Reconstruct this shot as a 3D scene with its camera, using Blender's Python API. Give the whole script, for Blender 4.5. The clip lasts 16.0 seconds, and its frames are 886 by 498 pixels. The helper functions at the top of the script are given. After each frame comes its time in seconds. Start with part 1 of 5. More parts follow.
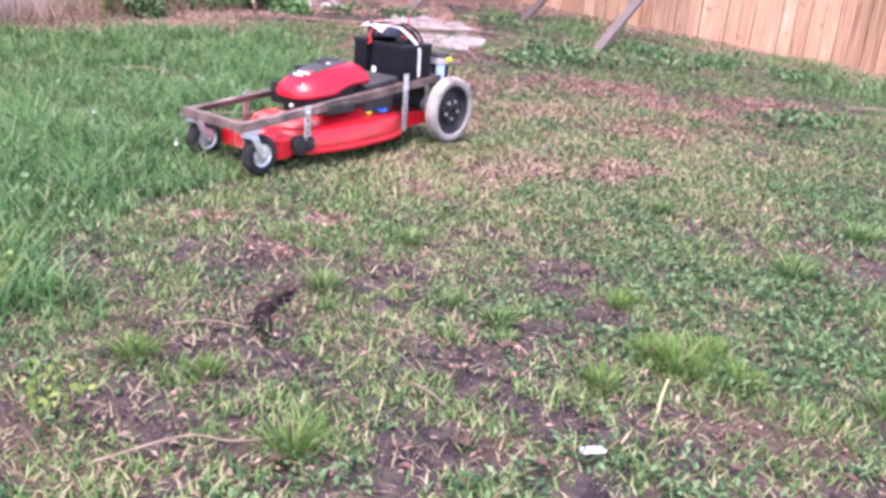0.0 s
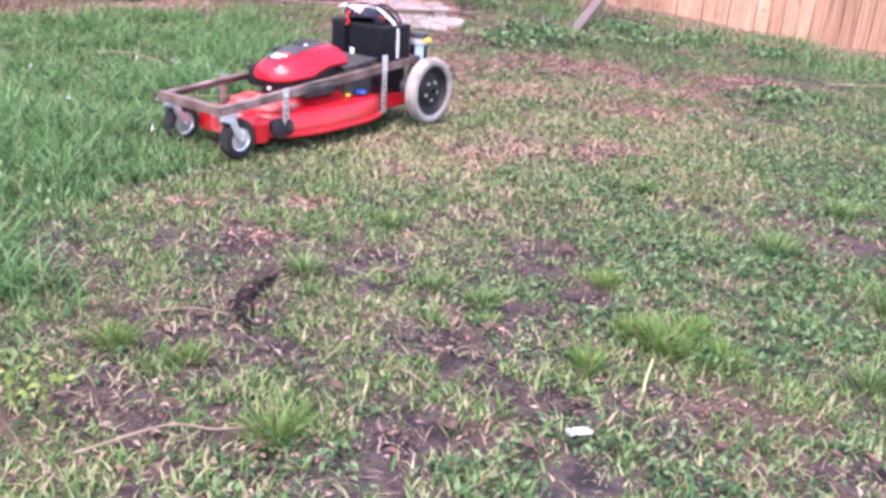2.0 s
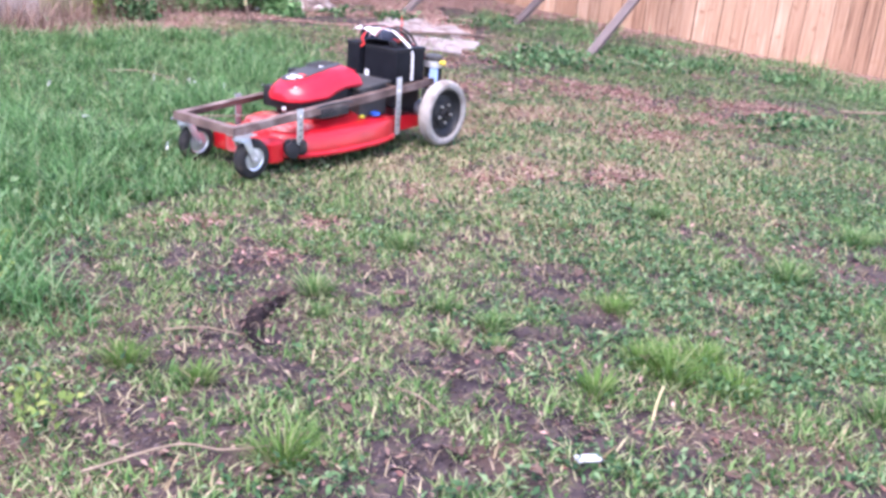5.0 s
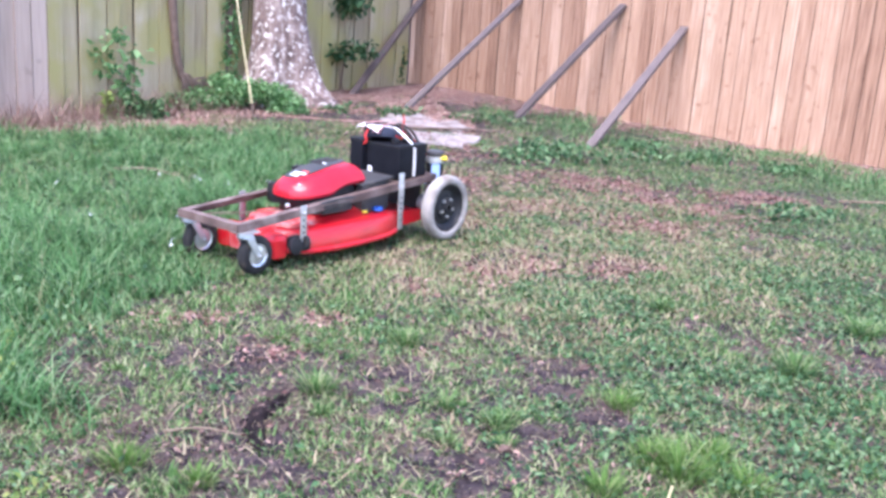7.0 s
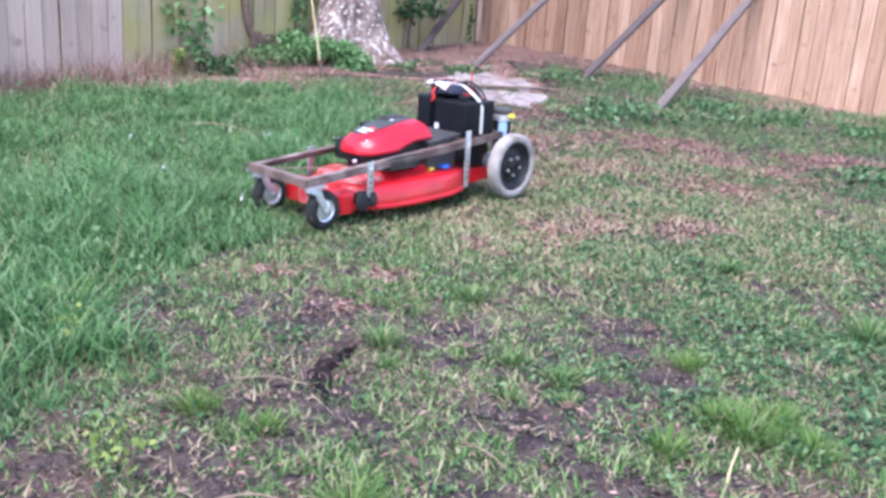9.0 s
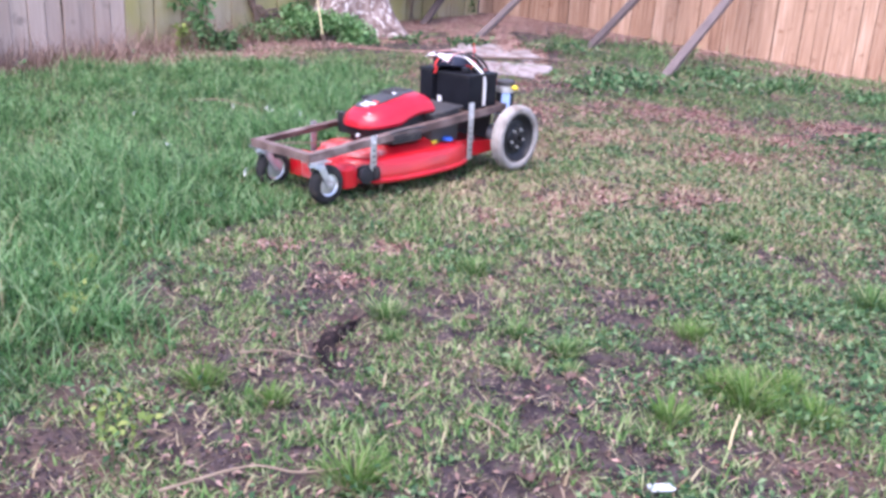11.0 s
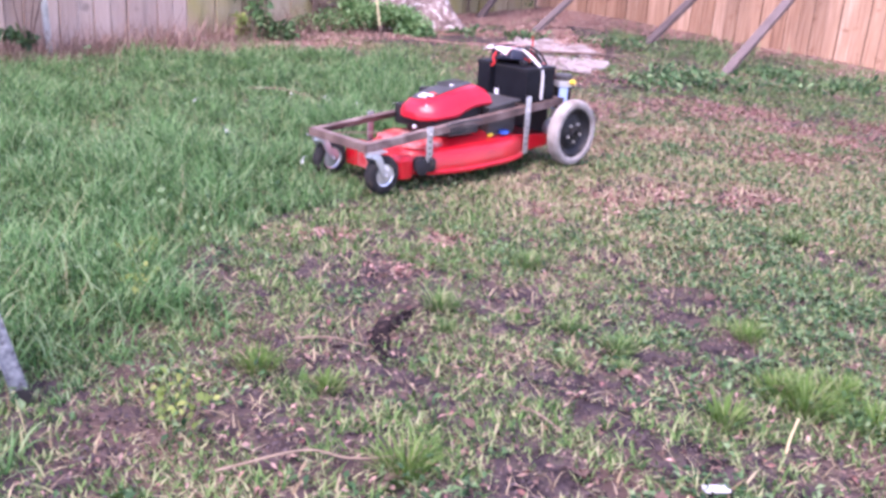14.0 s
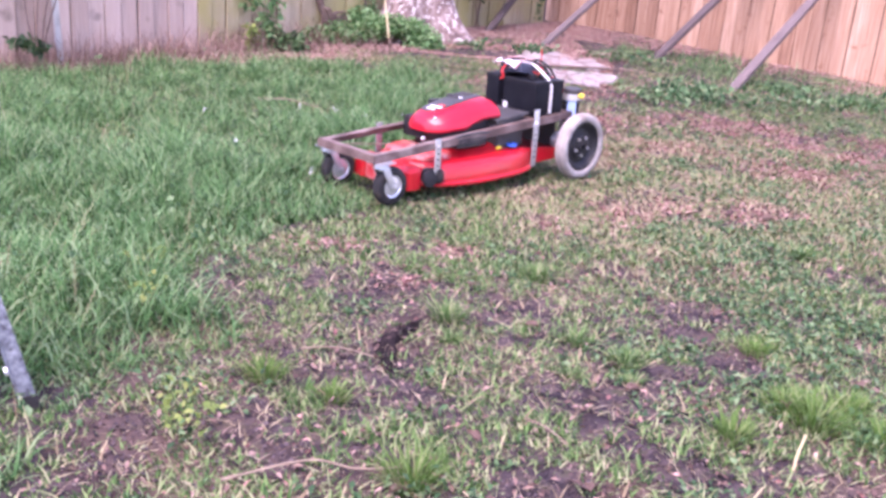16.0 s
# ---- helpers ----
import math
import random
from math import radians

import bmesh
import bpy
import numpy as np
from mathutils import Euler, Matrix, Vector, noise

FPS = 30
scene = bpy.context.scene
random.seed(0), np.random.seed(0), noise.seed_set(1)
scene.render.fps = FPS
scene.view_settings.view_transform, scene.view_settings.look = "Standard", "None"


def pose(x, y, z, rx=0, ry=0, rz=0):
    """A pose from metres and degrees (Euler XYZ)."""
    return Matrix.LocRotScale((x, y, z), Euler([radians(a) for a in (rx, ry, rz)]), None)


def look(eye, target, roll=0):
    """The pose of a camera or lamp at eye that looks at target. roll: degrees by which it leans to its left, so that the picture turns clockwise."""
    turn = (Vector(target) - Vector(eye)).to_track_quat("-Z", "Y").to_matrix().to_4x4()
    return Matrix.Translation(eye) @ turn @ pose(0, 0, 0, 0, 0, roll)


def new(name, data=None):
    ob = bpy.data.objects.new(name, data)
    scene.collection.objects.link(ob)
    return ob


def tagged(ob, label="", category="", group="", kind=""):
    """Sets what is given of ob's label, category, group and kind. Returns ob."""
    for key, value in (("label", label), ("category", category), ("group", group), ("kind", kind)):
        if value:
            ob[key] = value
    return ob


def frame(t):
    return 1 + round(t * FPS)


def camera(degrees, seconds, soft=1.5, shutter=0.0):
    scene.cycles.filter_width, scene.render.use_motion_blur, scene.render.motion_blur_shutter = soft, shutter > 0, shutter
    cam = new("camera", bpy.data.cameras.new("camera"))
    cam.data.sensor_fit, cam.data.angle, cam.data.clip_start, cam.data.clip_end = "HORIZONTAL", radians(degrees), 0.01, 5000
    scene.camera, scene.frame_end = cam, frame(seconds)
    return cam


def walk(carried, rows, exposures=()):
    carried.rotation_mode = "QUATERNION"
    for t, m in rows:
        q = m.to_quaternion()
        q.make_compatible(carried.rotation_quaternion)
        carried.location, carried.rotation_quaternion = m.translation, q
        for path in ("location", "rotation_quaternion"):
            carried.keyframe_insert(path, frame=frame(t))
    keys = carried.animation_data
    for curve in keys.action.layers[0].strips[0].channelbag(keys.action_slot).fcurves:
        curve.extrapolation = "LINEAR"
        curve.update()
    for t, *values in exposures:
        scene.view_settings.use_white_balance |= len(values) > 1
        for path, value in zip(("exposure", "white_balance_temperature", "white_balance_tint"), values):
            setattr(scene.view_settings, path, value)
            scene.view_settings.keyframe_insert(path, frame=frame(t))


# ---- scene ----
cam = camera(51.6, 16.0, soft=3.3)
PATH = [
    (0, (0.022, -0.039, 1.112), (0.021, 1.845, 0.44), 4.8),
    (0.5, (0.029, -0.028, 1.114), (0.025, 1.842, 0.405), 4.3),
    (1, (0.026, -0.026, 1.113), (0.037, 1.848, 0.414), 4.1),
    (1.5, (0.024, -0.023, 1.113), (0.056, 1.854, 0.425), 4.1),
    (2, (0.018, -0.019, 1.107), (0.061, 1.851, 0.401), 4.4),
    (2.5, (0.015, -0.014, 1.109), (0.039, 1.851, 0.387), 4.9),
    (3, (0.013, -0.017, 1.106), (0.017, 1.849, 0.385), 5.2),
    (3.5, (0.016, -0.015, 1.119), (0.045, 1.873, 0.46), 5.4),
    (6, (0.021, -0.017, 1.109), (0.025, 1.867, 0.44), 4.7),
    (6.5, (0.013, -0.011, 1.123), (0.013, 1.886, 0.49), 5.1),
    (7, (0.022, -0.009, 1.13), (0.012, 1.933, 0.651), 4.2),
    (7.5, (0.026, -0.005, 1.125), (0.005, 1.928, 0.613), 3.3),
    (8, (0.022, -0.002, 1.12), (-0.026, 1.916, 0.555), 4.1),
    (8.5, (0.017, -0.011, 1.124), (-0.068, 1.904, 0.553), 4.5),
    (9, (0.013, -0.015, 1.117), (-0.127, 1.896, 0.546), 4.2),
    (11.5, (0.035, -0.024, 1.118), (-0.117, 1.867, 0.484), 3.2),
    (12, (0.037, -0.028, 1.12), (-0.117, 1.863, 0.488), 3.1),
    (12.5, (0.026, -0.029, 1.119), (-0.134, 1.861, 0.482), 3.2),
    (13, (0.013, -0.027, 1.116), (-0.165, 1.861, 0.482), 3.2),
    (13.5, (0.013, -0.026, 1.113), (-0.219, 1.85, 0.461), 3.5),
    (14, (0.007, -0.025, 1.111), (-0.247, 1.851, 0.464), 4.0),
    (14.5, (0.007, -0.026, 1.11), (-0.277, 1.845, 0.463), 4.6),
    (15, (0.007, -0.027, 1.112), (-0.283, 1.841, 0.459), 4.7),
    (15.5, (0.003, -0.027, 1.113), (-0.283, 1.847, 0.475), 4.3),
    (16, (0.003, -0.029, 1.109), (-0.267, 1.852, 0.487), 4.5),
]
walk(cam, [(t, look(eye, target, roll)) for t, eye, target, roll in PATH], exposures=[(0.0, 2.2, 6900, 31), (3.5, 2.23, 6750, 30), (6.0, 2.24, 6300, 24), (9.0, 2.02, 6150, 18), (11.5, 2.0, 6450, 31), (16.0, 2.22, 6600, 47)])

# ---- light ----
world = bpy.data.worlds.new("sky")
scene.world = world
world.use_nodes = True
wn = world.node_tree.nodes
sky = wn.new("ShaderNodeTexSky")
sky.sky_type = "NISHITA"
sky.sun_disc = False
sky.sun_elevation, sky.sun_rotation = radians(60), radians(200)
sky.air_density, sky.dust_density, sky.ozone_density = 1.0, 1.0, 1.0
wn["Background"].inputs["Strength"].default_value = 0.15
world.node_tree.links.new(sky.outputs["Color"], wn["Background"].inputs["Color"])
sun_data = bpy.data.lights.new("sun", "SUN")
sun_data.energy, sun_data.angle, sun_data.color = 1.5, radians(40), (1.0, 0.95, 0.9)
sun = new("sun", sun_data)
sun.matrix_world = look((-1.4, 0.6, 6.5), (0, 4, 0))

# ---- materials ----


def material(name, colours, scale=8.0, rough=0.7, metal=0.0, bump=0.0, bump_scale=40.0, stretch=(1, 1, 1), per=None, stain=None,
             stain_scale=1.5, stain_range=(0.5, 0.7), coat=0.0, detail=6.0, sheen=0.0, space="Object", amount=0.5, spec=0.5):
    """A procedural surface: noise through a ramp of colours, an optional stain at a larger scale, fine relief,
    and a shift by the piece (per='island' or 'object')."""
    m = bpy.data.materials.new(name)
    m.use_nodes = True
    n, l = m.node_tree.nodes, m.node_tree.links
    b = n["Principled BSDF"]
    co = n.new("ShaderNodeTexCoord")
    geo = n.new("ShaderNodeNewGeometry")
    mp = n.new("ShaderNodeMapping")
    mp.inputs["Scale"].default_value = stretch
    l.new(geo.outputs["Position"] if space == "World" else co.outputs["Object"], mp.inputs["Vector"])
    vec = mp.outputs["Vector"]
    rnd = None
    if per:
        rnd = geo.outputs["Random Per Island"] if per == "island" else n.new("ShaderNodeObjectInfo").outputs["Random"]
        add = n.new("ShaderNodeVectorMath")
        add.operation = "MULTIPLY_ADD"
        comb = n.new("ShaderNodeCombineXYZ")
        for k in range(3):
            l.new(rnd, comb.inputs[k])
        add.inputs[1].default_value = (37.0, 53.0, 71.0)
        l.new(comb.outputs[0], add.inputs[0])
        l.new(vec, add.inputs[2])
        vec = add.outputs[0]
    noise_node = n.new("ShaderNodeTexNoise")
    noise_node.inputs["Scale"].default_value, noise_node.inputs["Detail"].default_value = scale, detail
    l.new(vec, noise_node.inputs["Vector"])
    fac = noise_node.outputs["Fac"]
    if rnd is not None:
        mixf = n.new("ShaderNodeMix")
        mixf.inputs[0].default_value = amount
        l.new(fac, mixf.inputs[2])
        l.new(rnd, mixf.inputs[3])
        fac = mixf.outputs[0]
    ramp = n.new("ShaderNodeValToRGB")
    els = ramp.color_ramp.elements
    lo, hi = (0.3, 0.7) if rnd is None else (0.2, 0.8)
    for i, c in enumerate(colours):
        at = lo + (hi - lo) * i / max(1, len(colours) - 1)
        e = els[i] if i < 2 else els.new(at)
        e.position, e.color = at, (*c, 1)
    if len(colours) > 2:
        for i, c in enumerate(colours):
            els[i].position, els[i].color = lo + (hi - lo) * i / (len(colours) - 1), (*c, 1)
    l.new(fac, ramp.inputs["Fac"])
    col = ramp.outputs["Color"]
    if stain:
        sn = n.new("ShaderNodeTexNoise")
        sn.inputs["Scale"].default_value, sn.inputs["Detail"].default_value = stain_scale, 5.0
        l.new(geo.outputs["Position"], sn.inputs["Vector"])
        rg = n.new("ShaderNodeMapRange")
        rg.inputs[1].default_value, rg.inputs[2].default_value = stain_range
        l.new(sn.outputs["Fac"], rg.inputs[0])
        mx = n.new("ShaderNodeMix")
        mx.data_type = "RGBA"
        l.new(rg.outputs[0], mx.inputs[0])
        l.new(col, mx.inputs[6])
        mx.inputs[7].default_value = (*stain, 1)
        col = mx.outputs[2]
    l.new(col, b.inputs["Base Color"])
    b.inputs["Roughness"].default_value, b.inputs["Metallic"].default_value = rough, metal
    b.inputs["Coat Weight"].default_value = coat
    b.inputs["Sheen Weight"].default_value = sheen
    b.inputs["Specular IOR Level"].default_value = spec
    if bump:
        bn = n.new("ShaderNodeTexNoise")
        bn.inputs["Scale"].default_value, bn.inputs["Detail"].default_value = bump_scale, 8.0
        l.new(vec, bn.inputs["Vector"])
        bp = n.new("ShaderNodeBump")
        bp.inputs["Strength"].default_value, bp.inputs["Distance"].default_value = bump, 0.01
        l.new(bn.outputs["Fac"], bp.inputs["Height"])
        l.new(bp.outputs["Normal"], b.inputs["Normal"])
    return m


def leafy(name, colours, rough=0.65, through_light=0.35):
    """Leaves and blades: a colour for each blade, with light coming through."""
    m = material(name, colours, scale=6, rough=rough, per="island", amount=0.75, spec=0.25)
    n, l = m.node_tree.nodes, m.node_tree.links
    b = n["Principled BSDF"]
    tr = n.new("ShaderNodeBsdfTranslucent")
    link = b.inputs["Base Color"].links[0]
    l.new(link.from_socket, tr.inputs["Color"])
    mix = n.new("ShaderNodeMixShader")
    mix.inputs[0].default_value = through_light
    l.new(b.outputs[0], mix.inputs[1])
    l.new(tr.outputs[0], mix.inputs[2])
    l.new(mix.outputs[0], n["Material Output"].inputs["Surface"])
    return m


M_SOIL = material("soil", [(0.016, 0.012, 0.014), (0.036, 0.027, 0.031), (0.075, 0.055, 0.056), (0.065, 0.062, 0.038)], scale=14, rough=0.95, bump=1.0,
                  bump_scale=70, stain=(0.11, 0.07, 0.055), stain_scale=1.6, stain_range=(0.5, 0.68), space="World", spec=0.2)
M_TALL = leafy("tall_grass", [(0.024, 0.07, 0.024), (0.062, 0.165, 0.056), (0.115, 0.275, 0.092), (0.19, 0.37, 0.15), (0.33, 0.46, 0.24)], through_light=0.5)
M_LAWN = leafy("lawn_grass", [(0.034, 0.085, 0.026), (0.08, 0.175, 0.05), (0.14, 0.265, 0.08), (0.22, 0.32, 0.125), (0.38, 0.4, 0.22)], through_light=0.35)
M_STRAW = leafy("dry_straw", [(0.2, 0.15, 0.09), (0.31, 0.245, 0.155), (0.44, 0.365, 0.24), (0.28, 0.29, 0.15)], rough=0.8, through_light=0.15)
M_WEED = leafy("weed_leaf", [(0.024, 0.068, 0.03), (0.052, 0.128, 0.052), (0.095, 0.195, 0.08), (0.2, 0.3, 0.15)], through_light=0.3)
M_TUFT = leafy("fresh_tuft", [(0.07, 0.15, 0.03), (0.11, 0.22, 0.045), (0.17, 0.28, 0.08), (0.27, 0.3, 0.14)])
M_LIME = leafy("lime_leaf", [(0.12, 0.19, 0.05), (0.2, 0.28, 0.07), (0.3, 0.35, 0.11)])
M_IVY = leafy("ivy_leaf", [(0.055, 0.14, 0.055), (0.11, 0.25, 0.095), (0.2, 0.38, 0.16), (0.3, 0.47, 0.23)], through_light=0.45)
M_DARKLEAF = leafy("shrub_leaf", [(0.025, 0.07, 0.035), (0.045, 0.11, 0.05), (0.08, 0.17, 0.07)])
M_CHIP = material("bark_chip", [(0.1, 0.042, 0.037), (0.21, 0.095, 0.082), (0.33, 0.17, 0.145), (0.5, 0.33, 0.28)], scale=12, rough=0.9, per="island", amount=0.7)
M_CHIPPALE = material("pale_chip", [(0.17, 0.08, 0.068), (0.33, 0.175, 0.145), (0.47, 0.285, 0.24), (0.6, 0.43, 0.37)], scale=12, rough=0.9, per="island", amount=0.7)
M_LITTER = material("leaf_litter", [(0.05, 0.028, 0.024), (0.1, 0.056, 0.045), (0.16, 0.095, 0.075), (0.3, 0.2, 0.165)], scale=12, rough=0.85, per="island", amount=0.75)
M_MUD = material("wet_mud", [(0.009, 0.007, 0.008), (0.03, 0.022, 0.023)], scale=25, rough=1.0, bump=1.0, bump_scale=70, spec=0.08)
M_THATCH = leafy("brown_thatch", [(0.06, 0.04, 0.034), (0.12, 0.08, 0.064), (0.2, 0.14, 0.11), (0.33, 0.26, 0.19)], rough=0.85, through_light=0.1)
M_DEAD = leafy("dead_stalk", [(0.14, 0.085, 0.07), (0.26, 0.17, 0.14), (0.4, 0.28, 0.23)], rough=0.9, through_light=0.1)
M_NEWWOOD = material("new_pine", [(0.155, 0.076, 0.048), (0.315, 0.18, 0.12), (0.44, 0.275, 0.19), (0.6, 0.42, 0.32)], scale=3.2, rough=0.78, stretch=(15, 15, 0.7),
                     per="object", amount=0.3, bump=0.5, bump_scale=14, stain=(0.24, 0.12, 0.075), stain_scale=10, stain_range=(0.62, 0.76), spec=0.3)
M_OLDWOOD = material("weathered_wood", [(0.29, 0.21, 0.175), (0.43, 0.325, 0.275), (0.55, 0.435, 0.375)], scale=3.0, rough=0.9, stretch=(16, 16, 0.8),
                     per="object", amount=0.5, bump=0.5, bump_scale=14, stain=(0.12, 0.1, 0.085), stain_scale=4.0, stain_range=(0.6, 0.75))
M_ALGAE = material("algae_wood", [(0.22, 0.17, 0.11), (0.36, 0.3, 0.2), (0.45, 0.385, 0.28)], scale=3.0, rough=0.9, stretch=(16, 16, 0.8),
                   per="object", amount=0.4, bump=0.5, bump_scale=14, stain=(0.33, 0.295, 0.13), stain_scale=2.2, stain_range=(0.4, 0.62), spec=0.2)
M_BRACE = material("grey_timber", [(0.06, 0.042, 0.041), (0.105, 0.078, 0.076), (0.165, 0.128, 0.123)], scale=5, rough=0.85, stretch=(8, 8, 1), bump=0.4, bump_scale=30,
                   per="object", amount=0.35)
M_BARK = material("pale_bark", [(0.08, 0.055, 0.052), (0.19, 0.135, 0.125), (0.33, 0.26, 0.24)], scale=16, rough=0.95, stretch=(1, 1, 0.35), bump=1.0, bump_scale=30,
                  stain=(0.58, 0.53, 0.51), stain_scale=22, stain_range=(0.52, 0.66), space="World", spec=0.2)
M_VINE = material("dry_vine", [(0.1, 0.065, 0.05), (0.2, 0.135, 0.11)], scale=20, rough=0.9, bump=0.5)
M_STONE = material("broken_slab", [(0.18, 0.145, 0.14), (0.29, 0.245, 0.24), (0.42, 0.365, 0.36)], scale=6, rough=0.9, bump=0.5, bump_scale=35,
                   stain=(0.14, 0.09, 0.075), stain_scale=6.0, stain_range=(0.5, 0.66))
M_CANE = material("cane", [(0.55, 0.45, 0.25), (0.7, 0.6, 0.38)], scale=9, rough=0.6, bump=0.1)
M_PAPER = material("paper", [(0.5, 0.5, 0.51), (0.66, 0.66, 0.67)], scale=20, rough=0.7, bump=0.2)
M_STICK = material("dry_stick", [(0.15, 0.105, 0.075), (0.28, 0.21, 0.15)], scale=20, rough=0.85, bump=0.4)
M_GALV = material("galvanised", [(0.42, 0.43, 0.45), (0.55, 0.56, 0.58), (0.64, 0.65, 0.67)], scale=18, rough=0.42, metal=0.75, bump=0.05, stain=(0.34, 0.3, 0.28), stain_scale=14, stain_range=(0.6, 0.75))
M_ALU = material("cast_aluminium", [(0.5, 0.51, 0.53), (0.62, 0.63, 0.65)], scale=25, rough=0.45, metal=0.6, bump=0.12, bump_scale=120, stain=(0.3, 0.28, 0.27), stain_scale=20, stain_range=(0.6, 0.8))
M_RED = material("red_paint", [(0.38, 0.006, 0.012), (0.47, 0.009, 0.016), (0.52, 0.016, 0.022)], scale=5, rough=0.34, coat=0.25, bump=0.03, bump_scale=25, stain=(0.33, 0.05, 0.04),
                 stain_scale=9, stain_range=(0.62, 0.8))
M_REDHOOD = material("red_plastic", [(0.4, 0.006, 0.018), (0.46, 0.009, 0.024)], scale=4, rough=0.32, bump=0.03, coat=0.15)
M_BLACK = material("black_plastic", [(0.012, 0.012, 0.014), (0.022, 0.022, 0.026)], scale=10, rough=0.5, bump=0.08, bump_scale=90, stain=(0.06, 0.052, 0.046), stain_scale=9, stain_range=(0.62, 0.8), spec=0.2)
M_GREYPL = material("grey_plastic", [(0.035, 0.034, 0.037), (0.06, 0.058, 0.062)], scale=8, rough=0.6, bump=0.1, stain=(0.12, 0.105, 0.09), stain_scale=9, stain_range=(0.58, 0.8))
M_RIM = material("black_rim", [(0.014, 0.014, 0.016), (0.03, 0.03, 0.034)], scale=12, rough=0.4, bump=0.05, spec=0.2)
M_TYRE = material("grey_tyre", [(0.2, 0.18, 0.17), (0.29, 0.265, 0.25), (0.36, 0.33, 0.315)], scale=14, rough=0.9, bump=0.3, bump_scale=60, stain=(0.16, 0.12, 0.095), stain_scale=10, stain_range=(0.55, 0.75))
M_RUBBER = material("black_rubber", [(0.016, 0.016, 0.018), (0.035, 0.033, 0.033)], scale=20, rough=0.8, bump=0.2, stain=(0.07, 0.055, 0.045), stain_scale=20, stain_range=(0.55, 0.75), spec=0.2)
M_RUST = material("rusty_iron", [(0.075, 0.05, 0.046), (0.14, 0.09, 0.08), (0.21, 0.15, 0.138)], scale=12, rough=0.8, metal=0.25, bump=0.3, bump_scale=70, stain=(0.28, 0.21, 0.19), stain_scale=9, stain_range=(0.55, 0.7))
M_SILVER = material("bright_band", [(0.62, 0.62, 0.64), (0.75, 0.75, 0.77)], scale=20, rough=0.35, metal=0.7)
M_YELLOW = material("yellow_plastic", [(0.75, 0.56, 0.04), (0.85, 0.66, 0.06)], scale=20, rough=0.5)
M_BLUE = material("blue_plastic", [(0.03, 0.12, 0.55), (0.04, 0.16, 0.65)], scale=20, rough=0.5)
M_LABEL = material("white_label", [(0.68, 0.68, 0.7), (0.8, 0.8, 0.82)], scale=25, rough=0.5)
M_LBLUE = material("pale_blue_label", [(0.28, 0.42, 0.7), (0.36, 0.5, 0.78)], scale=25, rough=0.5)
M_ORANGE = material("orange_label", [(0.8, 0.25, 0.05), (0.85, 0.3, 0.07)], scale=25, rough=0.5)
M_WIRERED = material("red_wire", [(0.6, 0.03, 0.03), (0.7, 0.05, 0.045)], scale=30, rough=0.5)
M_WIREBLK = material("black_wire", [(0.012, 0.012, 0.013), (0.025, 0.025, 0.027)], scale=30, rough=0.5, spec=0.2)
M_WIREWHT = material("white_wire", [(0.65, 0.63, 0.62), (0.78, 0.76, 0.75)], scale=30, rough=0.5)
M_WIREPINK = material("pink_wire", [(0.5, 0.22, 0.22), (0.66, 0.36, 0.36)], scale=30, rough=0.55)
M_COVER = material("pale_film", [(0.5, 0.42, 0.44), (0.66, 0.6, 0.62), (0.74, 0.7, 0.72)], scale=30, rough=0.35, bump=0.3, bump_scale=60)
M_DUST = material("dusty_red", [(0.42, 0.01, 0.018), (0.45, 0.02, 0.028), (0.48, 0.09, 0.09), (0.5, 0.25, 0.25)], scale=16, rough=0.6, bump=0.1, bump_scale=60)
M_SCUFF = material("scuffed_aluminium", [(0.16, 0.17, 0.2), (0.34, 0.36, 0.42), (0.55, 0.57, 0.62)], scale=60, rough=0.45, metal=0.5, bump=0.15, bump_scale=90, stain=(0.1, 0.1, 0.12), stain_scale=45, stain_range=(0.55, 0.7))
M_CTRL = material("dark_blue_case", [(0.035, 0.038, 0.06), (0.055, 0.06, 0.09)], scale=12, rough=0.4, bump=0.04, spec=0.2)
M_BATT = material("battery_case", [(0.006, 0.006, 0.009), (0.013, 0.014, 0.019)], scale=10, rough=0.55, bump=0.05, spec=0.12)
M_CRUMB = material("soil_crumb", [(0.024, 0.018, 0.022), (0.052, 0.04, 0.045), (0.105, 0.08, 0.084)], scale=14, rough=0.95, per="island", amount=0.7, spec=0.2)
# dark brown standing in for the shade seen through the fence gaps
M_GAP = material("gap_shade_wood", [(0.03, 0.025, 0.02), (0.07, 0.055, 0.045)], scale=6, rough=0.95, bump=0.3)

# ---- shape helpers ----


def link_bm(name, bm, mat, smooth=True):
    me = bpy.data.meshes.new(name)
    bmesh.ops.recalc_face_normals(bm, faces=bm.faces)
    bm.to_mesh(me)
    bm.free()
    me.materials.append(mat)
    if smooth:
        me.polygons.foreach_set("use_smooth", [True] * len(me.polygons))
        me.set_sharp_from_angle(angle=radians(38))
    return new(name, me)


def part(name, bm, mat, parent, label=""):
    ob = link_bm(name, bm, mat)
    ob.parent = parent
    return tagged(ob, label)


def box(bm, centre, size, rot=None, bevel=0.0):
    m = Matrix.Translation(centre) @ (rot.to_4x4() if rot else Matrix()) @ Matrix.Diagonal((*size, 1))
    made = bmesh.ops.create_cube(bm, size=1.0, matrix=m)["verts"]
    if bevel:
        edges = {e for v in made for e in v.link_edges}
        bmesh.ops.bevel(bm, geom=list(edges), offset=bevel, segments=2, profile=0.6, affect="EDGES")
    return bm


